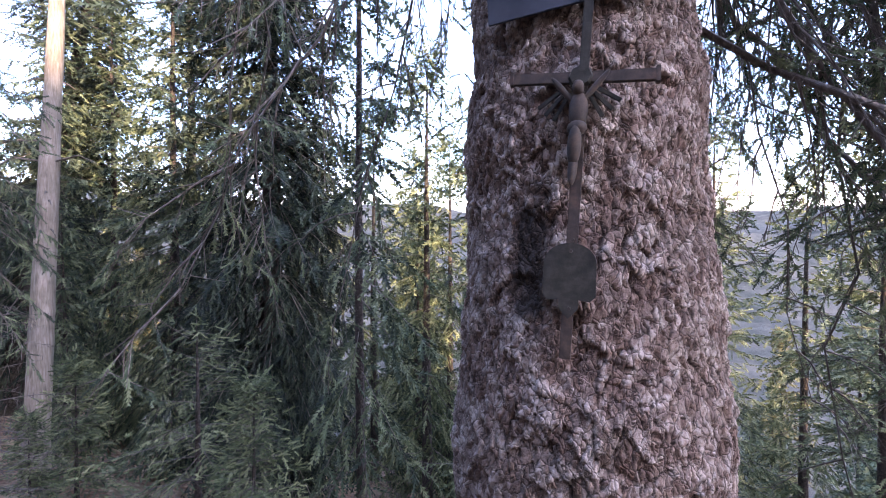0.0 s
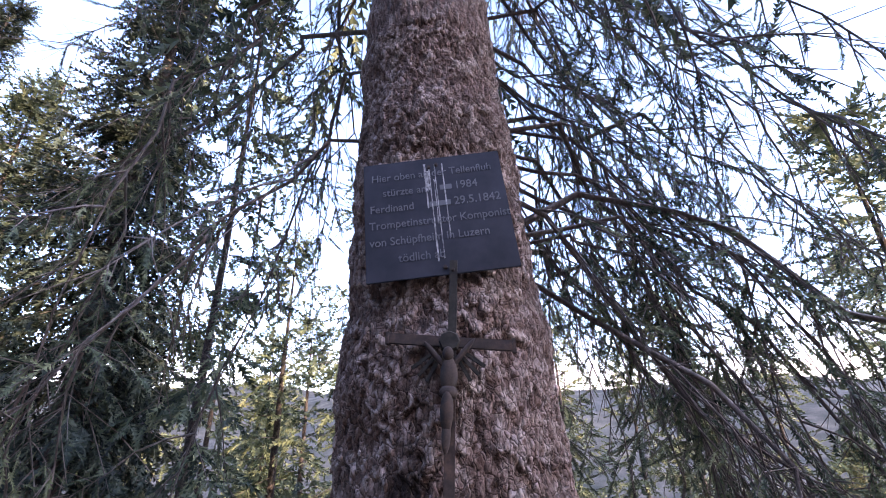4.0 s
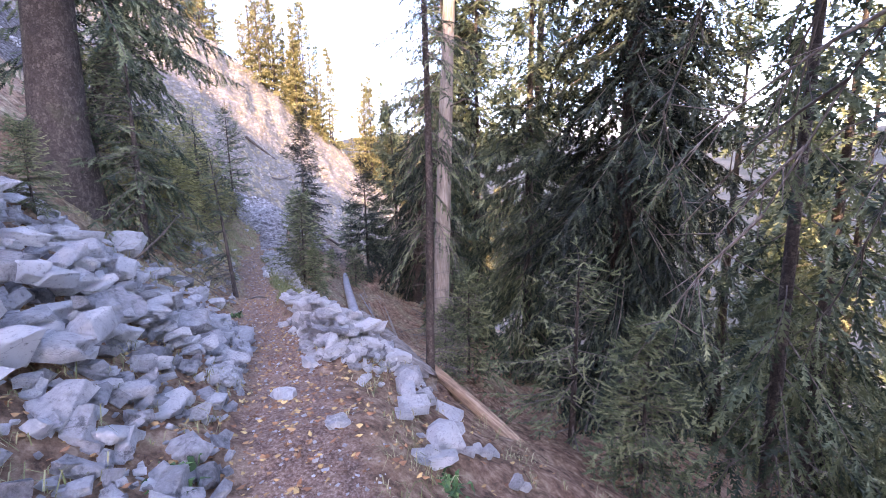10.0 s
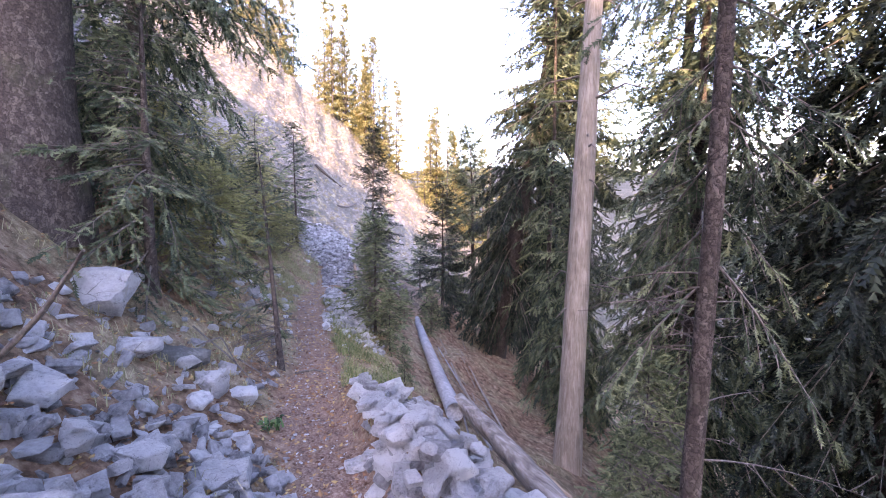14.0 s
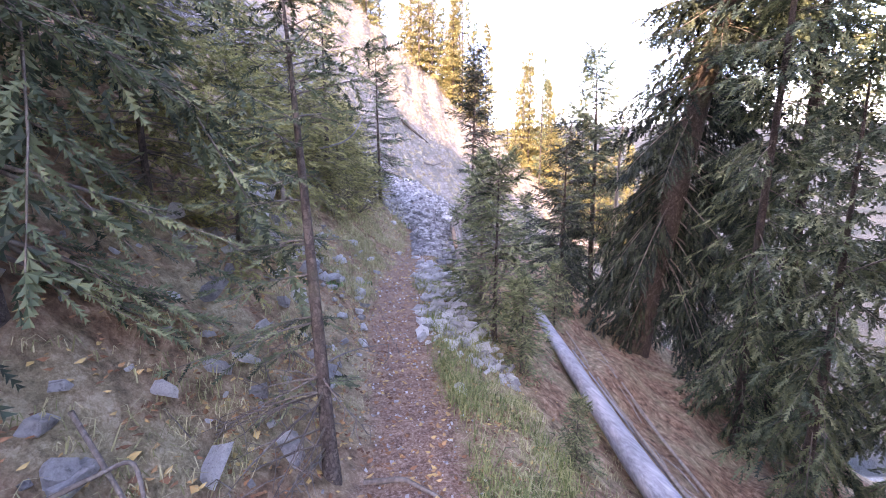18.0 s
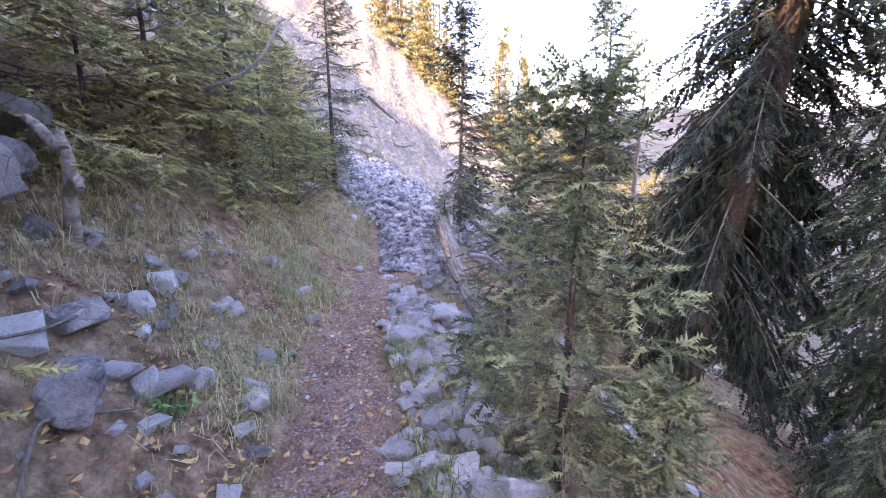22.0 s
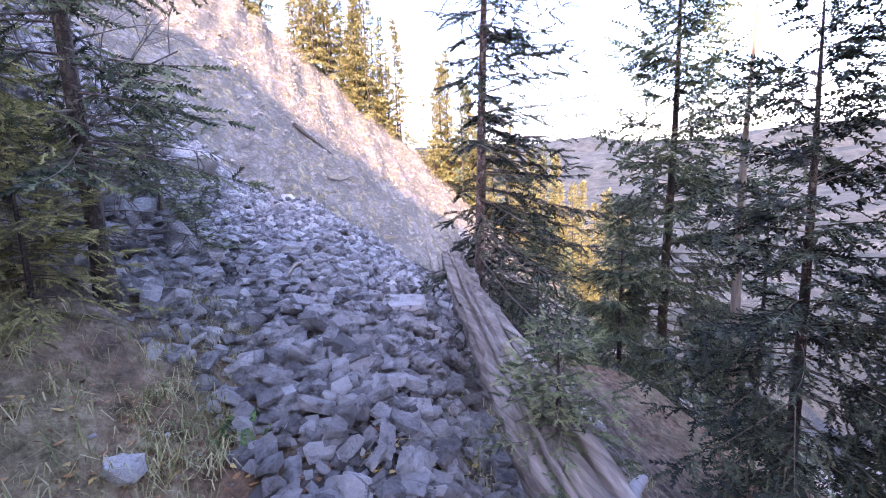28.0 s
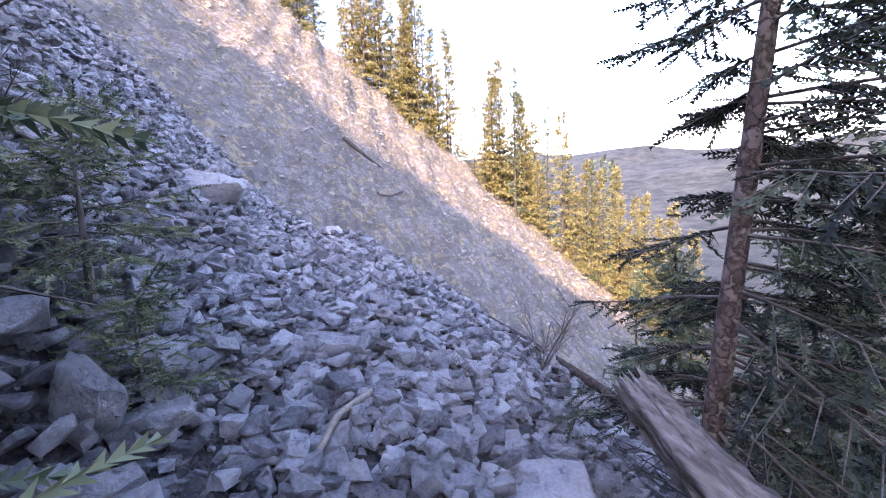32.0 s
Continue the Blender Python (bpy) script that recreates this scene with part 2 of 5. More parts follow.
M_TWIG = wood("dead_twigs", (0.05, 0.04, 0.035), (0.12, 0.10, 0.085), (0.24, 0.21, 0.19), (40, 40, 8))


def stone_mat(name, a, b, c):
    """Weathered limestone: tone from block to block, grey lichen, dark pits and fine cracks."""
    k = Mat(name, 0.9, 0.2)
    n1 = k.noise(k.obj, 2.2, 6, 0.6)
    n2 = k.noise(k.obj, 11, 9, 0.78)
    n3 = k.noise(k.obj, 46, 5, 0.7)
    tone = k.maths("MULTIPLY", k.maths("SUBTRACT", k.maths("ADD", k.oi.outputs["Random"], k.geo.outputs["Random Per Island"]), 0.7), 0.22)
    v = k.maths("ADD", k.maths("ADD", k.maths("MULTIPLY", n1, 0.38), k.maths("MULTIPLY", n2, 0.42)), k.maths("MULTIPLY", n3, 0.2))
    col = k.ramp(k.maths("ADD", v, tone), [(0.34, a), (0.5, b), (0.7, c)])
    col = k.mix(k.ramp(k.noise(k.obj, 6, 7, 0.7), [(0.56, 0.0), (0.66, 0.55)]), col, (0.30, 0.275, 0.235))
    col = k.mix(k.ramp(n2, [(0.33, 0.8), (0.43, 0.0)]), col, tuple(u * 0.55 for u in a))
    warp = k.mix(0.12, k.obj, k.noise(k.obj, 3.0, 4), "ADD")
    crack = k.voro(k.scaled(warp, (2.2, 3.0, 4.5)), 1.0, "DISTANCE_TO_EDGE")
    col = k.mix(k.maths("MULTIPLY", k.ramp(crack, [(0.0, 0.7), (0.016, 0.0)]), k.ramp(n1, [(0.5, 0.0), (0.62, 1.0)])), col, tuple(u * 0.5 for u in a))
    k.color(col)
    h = k.maths("ADD", k.maths("MULTIPLY", n2, 1.6), k.maths("MULTIPLY", k.ramp(crack, [(0.0, 0.0), (0.04, 1.0)]), 0.06))
    h = k.maths("ADD", k.maths("ADD", h, k.maths("MULTIPLY", n1, 1.2)), k.maths("MULTIPLY", n3, 0.5))
    k.bump(h, 0.9, 0.06)
    return k.m


M_STONE = stone_mat("limestone", (0.12, 0.117, 0.118), (0.34, 0.331, 0.332), (0.58, 0.57, 0.56))
M_STONE_TAN = stone_mat("sun_bleached_limestone", (0.14, 0.12, 0.10), (0.28, 0.25, 0.215), (0.42, 0.38, 0.33))
M_ROCK_DARK = stone_mat("mossy_limestone", (0.10, 0.10, 0.092), (0.27, 0.265, 0.26), (0.48, 0.47, 0.46))


def ground_mat():
    k = Mat("mountain_ground", 0.95, 0.12)
    at = k.add("ShaderNodeAttribute")
    at.attribute_name = "cover"
    sep = k.add("ShaderNodeSeparateColor")
    k.link(at.outputs["Color"], sep.inputs["Color"])
    path, grassy, scree = sep.outputs[0], sep.outputs[1], sep.outputs[2]
    far = at.outputs["Alpha"]
    n1 = k.noise(k.pos, 1.3, 6, 0.6)
    n2 = k.noise(k.pos, 9.0, 8, 0.7)
    n3 = k.noise(k.pos, 55.0, 6, 0.75)
    soil = k.ramp(n2, [(0.36, (0.065, 0.035, 0.024)), (0.52, (0.235, 0.13, 0.085)), (0.66, (0.42, 0.285, 0.20))])
    grit = k.ramp(n3, [(0.40, (0.085, 0.05, 0.038)), (0.53, (0.30, 0.195, 0.155)), (0.66, (0.58, 0.47, 0.41))])
    trail = k.mix(0.6, soil, grit)
    mead = k.ramp(k.mix(0.5, n2, n3), [(0.36, (0.10, 0.08, 0.05)), (0.5, (0.29, 0.24, 0.15)), (0.64, (0.52, 0.44, 0.31))])
    mead = k.mix(k.ramp(n1, [(0.36, 0.0), (0.56, 0.85)]), mead, soil)
    pebble = k.voro(k.pos, 19.0, "F1", "Color")
    ped = k.voro(k.pos, 19.0, "DISTANCE_TO_EDGE")
    rock = k.ramp(k.mix(0.5, n2, pebble), [(0.25, (0.2, 0.18, 0.165)), (0.5, (0.36, 0.33, 0.30)), (0.8, (0.52, 0.485, 0.445))])
    rock = k.mix(k.ramp(ped, [(0.0, 0.4), (0.1, 0.0)]), rock, (0.09, 0.085, 0.08))
    tuft = k.ramp(n1, [(0.52, 0.0), (0.66, 0.8)])
    jag = k.mix(0.5, k.pos, k.noise(k.pos, 0.9, 5, 0.7), "ADD")
    slab_edge = k.voro(k.scaled(jag, (1.1, 1.1, 2.0)), 1.0, "DISTANCE_TO_EDGE")
    slab_tone = k.voro(k.scaled(jag, (1.1, 1.1, 2.0)), 1.0, "F1", "Color")
    rock = k.mix(k.maths("MULTIPLY", slab_tone, 0.4), rock, (0.24, 0.22, 0.205))
    rock = k.mix(k.ramp(slab_edge, [(0.0, 0.7), (0.09, 0.0)]), rock, (0.12, 0.105, 0.095))
    fall = k.add("ShaderNodeMapping")
    fall.inputs["Rotation"].default_value = (0, 0, radians(-24))
    fall.inputs["Scale"].default_value = (0.09, 0.42, 0.2)
    k.link(k.pos, fall.inputs["Vector"])
    wide = k.noise(fall.outputs["Vector"], 1.0, 7, 0.68)
    mott = k.noise(k.pos, 0.55, 7, 0.7)
    rock = k.mix(k.ramp(mott, [(0.40, 0.0), (0.56, 0.7)]), rock, (0.13, 0.12, 0.105))
    clod = k.noise(k.pos, 2.1, 8, 0.8)
    rock = k.mix(k.ramp(clod, [(0.42, 0.5), (0.54, 0.0)]), rock, (0.13, 0.11, 0.085))
    rock = k.mix(k.ramp(k.mix(0.35, wide, tuft), [(0.38, 0.0), (0.50, 0.8)]), rock, k.ramp(clod, [(0.42, (0.20, 0.155, 0.085)), (0.5, (0.33, 0.265, 0.16)), (0.6, (0.48, 0.41, 0.28))]))
    col = k.mix(grassy, soil, mead)
    # soil between scree stones, darkened so its colour carries the shade of the gaps
    gap_shade = k.ramp(n2, [(0.38, (0.04, 0.036, 0.034)), (0.5, (0.10, 0.092, 0.088)), (0.66, (0.24, 0.23, 0.225))])
    col = k.mix(scree, col, k.mix(grassy, gap_shade, rock))
    col = k.mix(path, col, trail)
    farn = k.noise(k.pos, 0.035, 10, 0.75)
    farc = k.ramp(farn, [(0.38, (0.016, 0.022, 0.02)), (0.5, (0.036, 0.04, 0.039)), (0.66, (0.07, 0.07, 0.064))])
    col = k.mix(far, col, farc)
    k.color(col)
    h = k.maths("ADD", k.maths("MULTIPLY", n2, 1.0), k.maths("MULTIPLY", n3, 0.4))
    h = k.maths("ADD", h, k.maths("MULTIPLY", k.maths("MULTIPLY", ped, scree), 2.5))
    k.bump(h, 1.0, 0.07)
    return k.m


M_GROUND = ground_mat()
k = Mat("painted_black_plate", 0.6, 0.25)
n = k.noise(k.obj, 6, 6)
k.color(k.ramp(n, [(0.35, (0.012, 0.014, 0.02)), (0.7, (0.03, 0.034, 0.045))]))
M_PLAQUE = k.m
k = Mat("grey_lettering", 0.6, 0.4)
k.color((0.11, 0.115, 0.125))
M_LETTER = k.m
k = Mat("bird_streak", 0.9, 0.2)
k.color(k.ramp(k.noise(k.obj, 60, 5), [(0.35, (0.12, 0.12, 0.12)), (0.65, (0.5, 0.5, 0.48))]))
M_STREAK = k.m
k = Mat("rusty_iron", 0.75, 0.4, 0.35)
n = k.noise(k.obj, 22, 8, 0.7)
k.color(k.ramp(n, [(0.3, (0.018, 0.015, 0.013)), (0.5, (0.05, 0.036, 0.028)), (0.72, (0.11, 0.065, 0.045))]))
k.bump(n, 0.4, 0.004)
M_IRON = k.m
k = Mat("mossy_iron", 0.8, 0.3, 0.2)
n = k.noise(k.obj, 25, 8, 0.7)
k.color(k.ramp(n, [(0.3, (0.014, 0.012, 0.010)), (0.5, (0.03, 0.027, 0.021)), (0.72, (0.058, 0.052, 0.040))]))
k.bump(n, 0.4, 0.004)
M_IRON_MOSS = k.m
k = Mat("red_paint", 0.8, 0.2)
k.color(k.ramp(k.noise(k.obj, 30, 4), [(0.3, (0.4, 0.05, 0.04)), (0.7, (0.6, 0.1, 0.08))]))
M_RED = k.m
k = Mat("white_paint", 0.8, 0.2)
k.color(k.ramp(k.noise(k.obj, 30, 4), [(0.3, (0.6, 0.6, 0.6)), (0.7, (0.82, 0.82, 0.8))]))
M_WHITE = k.m

# ---- the lie of the land: s runs along the trail, n to its uphill side ----
U, N = np.array((-0.894, 0.447)), np.array((-0.447, -0.894))
PATH_S = (-30, -5, 0, 1, 3.5, 6, 7, 8.5, 10, 12, 14, 16.8, 19, 22, 26)
PATH_N = (0.3, 0.1, 0.1, 0.2, 0.15, 0.1, 0.2, 0.42, 0.3, 0.45, 0.55, 0.15, 0.1, 0.2, 0.4)
LEV_S = (-30, -3, 0, 1, 2.7, 3.5, 6, 6.8, 7.8, 8.5, 9.9, 11, 12.2, 14, 16.8, 17.6, 18.3, 19.1, 22, 26.2, 40)
LEV_Z = (1.2, 0.12, 0.02, -0.03, -0.05, -0.07, -0.46, -0.6, -0.67, -0.71, -0.85, -0.93, -0.89, -0.83, -0.87, -0.83, -0.7, -0.52, -0.08, 0.45, 0.85)
FACE_O, FACE_F, FACE_R = np.array((-17.08, 8.55)), np.array((-0.7907, 0.6122)), np.array((0.6122, 0.7907))
CREST = 52.0


def xy(s, n):
    return s * U[0] + n * N[0], s * U[1] + n * N[1]


def smooth(a, b, v):
    w = np.clip((v - a) / (b - a), 0, 1)
    return w * w * (3 - 2 * w)


def waves(x, y, size, seed):
    """Cheap rolling noise from summed sines."""
    rng = np.random.RandomState(seed)
    out = np.zeros_like(x)
    for i in range(5):
        a, ph, f = rng.uniform(0, 6.28), rng.uniform(0, 6.28), (1.0 + 0.7 * i) / size
        out = out + np.sin((x * math.cos(a) + y * math.sin(a)) * f * 6.28 + ph) / (1 + 0.6 * i)
    return out / 2.2


def face(x, y):
    """The steep slope across the gully, and its crest."""
    fx, fy = x - FACE_O[0], y - FACE_O[1]
    lat, fwd = fx * FACE_R[0] + fy * FACE_R[1], fx * FACE_F[0] + fy * FACE_F[1]
    crest = CREST + 1.8 * waves(lat, lat * 0, 30.0, 5)
    z = 8.1 - 0.94 * lat - 0.507 * (CREST - fwd)
    z = z - 1.0 * np.maximum(0, fwd - crest)
    return np.minimum(z, 75), lat, fwd


def land(x, y):
    """Height of the ground, and its cover: trail, grass, scree, far."""
    x, y = np.asarray(x, float), np.asarray(y, float)
    s, n = x * U[0] + y * U[1], x * N[0] + y * N[1]
    d = n - np.interp(s, PATH_S, PATH_N)
    base = np.interp(s, LEV_S, LEV_Z)
    e = np.maximum(0, d - 0.32)
    ec = np.minimum(e, 2.4)
    # the unseen upper hillside has its height set to keep the trail in shade
    up = 0.60 * ec + 0.17 * ec ** 2 + 0.92 * (np.clip(e, 2.4, 40) - 2.4) + 0.5 * np.maximum(0, np.minimum(e, 90) - 40)
    w = np.maximum(0, -d - 0.38)
    down = 0.62 * np.minimum(w, 3) + 0.5 * (np.clip(w, 3, 92) - 3)
    near = base + up - down
    edge = 26.0 + np.where(n < 0, 0.8, 0.45) * n
    near = near - 0.75 * np.maximum(0, s - edge)
    rise = 0.17 * np.maximum(0, w - 330) * (1 + 0.35 * waves(x, y, 600.0, 2))
    rise = np.minimum(rise, 105 + 35 * waves(x, y, 800.0, 3))
    fz, lat, fwd = face(x, y)
    rough = 0.05 * waves(x, y, 1.3, 7) + 0.03 * waves(x, y, 0.45, 8)
    off = smooth(0.3, 1.0, np.abs(d))
    near = near + rough * (0.3 + 0.7 * off) + 0.18 * waves(x, y, 5.0, 9) * smooth(1.5, 4, np.abs(d))
    fz = fz + 0.5 * waves(x, y, 7.0, 10) + 0.3 * waves(x, y, 2.4, 11) + 0.14 * waves(x, y, 1.0, 17)
    # unseen uphill humps, added to break up the shadow edge on the far slope
    near = near + smooth(11, 20, e) * (2.0 * waves(x, y, 17.0, 15) + 0.4 * waves(x, y, 6.0, 16))
    wall = smooth(4.5, 5.3, s) * (1 - smooth(8.5, 9.2, s)) * smooth(0.2, 0.5, -d) * (1 - smooth(1.05, 1.5, -d))
    near = near + 0.26 * wall
    hill = fz > near
    z = np.maximum(near, fz)
    z = np.maximum(z, -47 + 1.5 * waves(x, y, 60.0, 12)) + rise + 0.09 * np.maximum(0, s - 320)
    trail = (1 - smooth(0.22, 0.42, np.abs(d + 0.06 * waves(x, y, 0.8, 13)))) * (1 - smooth(15.0, 18.0, s))
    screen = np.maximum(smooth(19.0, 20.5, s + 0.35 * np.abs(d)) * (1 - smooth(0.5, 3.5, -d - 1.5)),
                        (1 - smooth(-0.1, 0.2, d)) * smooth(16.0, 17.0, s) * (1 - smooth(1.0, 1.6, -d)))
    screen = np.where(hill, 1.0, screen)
    grassy = smooth(6.5, 9.0, s) * (0.75 + 0.25 * waves(x, y, 2.0, 14)) + 0.25
    grassy = np.clip(np.where(d < -1.2, grassy * 0.8, grassy), 0, 1)
    grassy = np.where(hill, 1.0, grassy * (1 - screen))
    afar = smooth(35, 90, np.where(hill & (fwd < CREST + 3), 0, np.hypot(x, y)))
    return z, np.stack([trail, grassy, screen, afar], -1)


def ground_z(x, y):
    return float(land(np.array([x]), np.array([y]))[0][0])


def spot(s, n, lift=0.0):
    x, y = xy(s, n)
    return Vector((x, y, ground_z(x, y) + lift))


def spots(s, n, lift=0.0):
    """Many places at once, as rows."""
    x, y = xy(np.asarray(s, float), np.asarray(n, float))
    return np.stack([x, y, land(x, y)[0] + lift], 1)


# ---- mesh helpers ----
def mesh_from(name, verts, faces, material, flat=False):
    """verts (n,3), faces (m,3 or 4) as arrays."""
    verts, faces = np.asarray(verts, np.float32), np.asarray(faces, np.int32)
    me = bpy.data.meshes.new(name)
    me.vertices.add(len(verts))
    me.vertices.foreach_set("co", verts.ravel())
    k2 = faces.shape[1]
    me.loops.add(faces.size)
    me.loops.foreach_set("vertex_index", faces.ravel())
    me.polygons.add(len(faces))
    me.polygons.foreach_set("loop_start", np.arange(0, faces.size, k2, dtype=np.int32))
    me.polygons.foreach_set("loop_total", np.full(len(faces), k2, np.int32))
    me.polygons.foreach_set("use_smooth", np.full(len(faces), not flat, bool))
    me.update(calc_edges=True)
    me.materials.append(material)
    return me


def child(name, me, parent, label="", m=None):
    ob = new(name, me)
    ob.parent = parent
    if m is not None:
        ob.matrix_basis = m
    return tagged(ob, label) if label else ob


def part(name, bm, material, parent, label="", m=None, smooth_it=False):
    me = bpy.data.meshes.new(name)
    for f in bm.faces:
        f.smooth = smooth_it
    bm.to_mesh(me)
    bm.free()
    me.materials.append(material)
    return child(name, me, parent, label, m)


def thing(name, where, label, category, group="", kind="", turn=0.0):
    ob = new(name)
    ob.empty_display_size = 0.1
    ob.matrix_basis = pose(where[0], where[1], where[2], 0, 0, turn)
    return tagged(ob, label, category, group, kind)


def tubes(lines, sides=5):
    """Tubes round polylines: each line (k,3) points with (k,) radii. One vertex and face array."""
    allv, allf, base = [], [], 0
    for pts, rad in lines:
        pts, rad = np.asarray(pts, float), np.asarray(rad, float)
        tan = np.gradient(pts, axis=0)
        tan /= np.linalg.norm(tan, axis=1)[:, None] + 1e-9
        ref = np.where(np.abs(tan[:, 2:3]) > 0.9, np.array([[1.0, 0, 0]]), np.array([[0, 0, 1.0]]))
        a = np.cross(tan, ref)
        a /= np.linalg.norm(a, axis=1)[:, None] + 1e-9
        b = np.cross(tan, a)
        ang = np.arange(sides) * (6.28318 / sides)
        ring = pts[:, None] + rad[:, None, None] * (np.cos(ang)[None, :, None] * a[:, None] + np.sin(ang)[None, :, None] * b[:, None])
        allv.append(ring.reshape(-1, 3))
        k2 = len(pts)
        i, j = np.meshgrid(np.arange(k2 - 1), np.arange(sides), indexing="ij")
        jn = (j + 1) % sides
        q = np.stack([i * sides + j, i * sides + jn, (i + 1) * sides + jn, (i + 1) * sides + j], -1).reshape(-1, 4)
        allf.append(q + base)
        base += k2 * sides
    return np.concatenate(allv), np.concatenate(allf)


def shoot(rows, ring, length, flat=0.6):
    """A needled shoot along +x, one unit long: rings of pointed needles on one slightly bowed stem."""
    rng = np.random.RandomState(rows * 10 + ring)
    core = [(i / rows, 0.0, -0.08 * (i / rows) ** 2) for i in range(rows + 1)]
    v, f = list(core), []
    for i in range(rows):
        for j in range(ring):
            a = (j + 0.27 * (i % 4) - 0.3) * 6.283 / ring + rng.uniform(-0.35, 0.35)
            ln = length * rng.uniform(0.75, 1.15) * (1.0 - 0.35 * i / rows)
            v.append((core[i][0] + 0.9 / rows + 0.45 * ln, ln * math.cos(a), ln * flat * math.sin(a) + core[i][2]))
            f.append((i, i + 1, len(v) - 1))
    return np.array(v), np.array(f)


SPRAY = {"near": shoot(7, 3, 0.21), "bushy": shoot(7, 3, 0.23), "mid": shoot(5, 3, 0.22), "far": shoot(4, 2, 0.3)}


def set_sprays(pos, way, size, kind, seed):
    tv, tf = SPRAY[kind]
    rng = np.random.RandomState(seed)
    way = way / (np.linalg.norm(way, axis=1)[:, None] + 1e-9)
    up = np.array([[0, 0, 1.0]]) + rng.normal(0, 0.45, pos.shape)
    side = np.cross(up, way)
    side /= np.linalg.norm(side, axis=1)[:, None] + 1e-9
    up = np.cross(way, side)
    v = pos[:, None] + size[:, None, None] * (tv[None, :, 0:1] * way[:, None] + tv[None, :, 1:2] * side[:, None] + tv[None, :, 2:3] * up[:, None])
    f = tf[None] + (np.arange(len(pos)) * len(tv))[:, None, None]
    return v.reshape(-1, 3), f.reshape(-1, 3)


def spruce(name, where, h, r, low, reach, seed, lod, label, gap=0.3, hang=0.5, lean=(0, 0), needle=None, bark_m=None,
           dead=0, group="spruces", per=5, size=None, thin=1.0, dead_low=0.3, dead_len=1.0, curve=0.0, flare=0.35, open_to=None, taper=0.75, tuft=None, open_rel=0.4):
    """A spruce: trunk, limbs, crown of needle sprays, dead lower twigs."""
    rng = np.random.RandomState(seed)
    tree = thing(name, where, label, "tree", group, turn=0 if open_to or lean[0] or lean[1] or curve else rng.uniform(0, 360))
    zs = np.linspace(-0.35, h, 14)
    axis = np.stack([lean[0] * zs + curve * np.exp(-np.maximum(zs, 0) * 1.6) - curve + 0.02 * np.sin(zs * 0.9 + seed) * min(1, h / 8),
                     lean[1] * zs + 0.02 * np.cos(zs * 0.7 + seed), zs], 1)
    rad = r * np.clip(1 - zs / h, 0.02, 1) ** 0.8 * (1 + flare * np.exp(-np.maximum(zs, 0) * 2.5 / max(r * 3, 0.25)))
    v, f = tubes([(axis, rad)], 14 if r > 0.15 else 8)
    child("trunk", mesh_from("trunk", v, f, bark_m or M_BARK_DARK), tree)
    at = lambda z: np.array([np.interp(z, zs, axis[:, i]) for i in range(3)])
    limbs, pos, way, siz = [], [], [], []
    z = low
    base_sp = size or {"near": 0.13, "mid": 0.24, "far": 0.6}[lod]
    while z < h * 0.985:
        rel = (z - low) / (h - low)
        sp = base_sp * (1.0 if z < 6.5 or lod == "far" else 1.45)
        count = max(2, int(round(per * (0.75 + 0.5 * rng.rand()))))
        for b in range(count):
            if rng.rand() > thin:
                continue
            L = reach * (1 - rel) ** taper * rng.uniform(0.6, 1.1) + 0.12
            az = rng.uniform(0, 6.283)
            if open_to and rel < open_rel and abs((math.degrees(az) - open_to[0] + 180) % 360 - 180) < open_to[1]:
                continue
            out = np.array([math.cos(az), math.sin(az), 0])
            el = 0.75 * rel - 0.45 * (1 - rel) * hang * 2 + rng.uniform(-0.12, 0.12)
            t = np.linspace(0, 1, 6)
            drop = -0.38 * hang * (1 - rel) * t ** 2 + 0.22 * np.maximum(0, t - 0.6) ** 1.5
            p0 = at(z + rng.uniform(-0.28, 0.28) * gap)
            bend = np.cross(out, (0, 0, 1)) * rng.normal(0, 0.12)
            pts = p0 + L * (t[:, None] * out * math.cos(el) + (t * math.sin(el) + drop)[:, None] * np.array([0, 0, 1.0]) + (t ** 2)[:, None] * bend)
            r0 = min(0.04 * r + 0.0055 * L, 0.4 * r) * (1 - 0.4 * rel) + 0.002
            if lod != "far":
                limbs.append((pts, r0 * (1 - t * 0.85)))
            m = max(3, int(L / (sp * (0.7 if lod == "near" else 0.5))))
            side = np.cross(out, (0, 0, 1.0))
            for q in np.linspace(0.18 if lod == "near" else 0.22, 1.0, m):
                c = np.array([np.interp(q, t, pts[:, i]) for i in range(3)])
                for sd in (1, -1):
                    l2 = (0.30 * L * (1 - q) + sp * 0.8 + 0.16 * max(0.0, hang - 0.55) * L ** 0.5) * rng.uniform(0.45, 1.25)
                    dr = out * 0.75 + side * sd * rng.uniform(0.6, 1.2)
                    dr = dr / np.linalg.norm(dr) * (1.0 - 0.6 * min(hang, 1.0) * (1 - rel))
                    dz = -hang * rng.uniform(0.3, 1.5) * (1 - 0.7 * rel)
                    w2 = np.array([dr[0], dr[1], dz])
                    w2 /= np.linalg.norm(w2)
                    k2 = max(1, int(l2 / (sp * (0.75 if lod == "near" else 0.66))))
                    for j in range(k2):
                        pos.append(c + w2 * (l2 * j / k2) + np.array([0, 0, -0.10 * hang * l2 * (j / k2) ** 2]))
                        way.append(w2 + rng.normal(0, 0.25, 3))
                        siz.append(sp * rng.uniform(0.65, 1.3))
                    if lod == "near" and l2 > 0.16:
                        limbs.append((np.stack([c, c + w2 * l2]), np.array([0.0035, 0.0015])))
            pos.append(pts[-1]); way.append(pts[-1] - pts[-2]); siz.append(sp * 1.1)
        z += gap * (0.8 + 0.4 * rng.rand()) * (1.0 - 0.35 * rel)
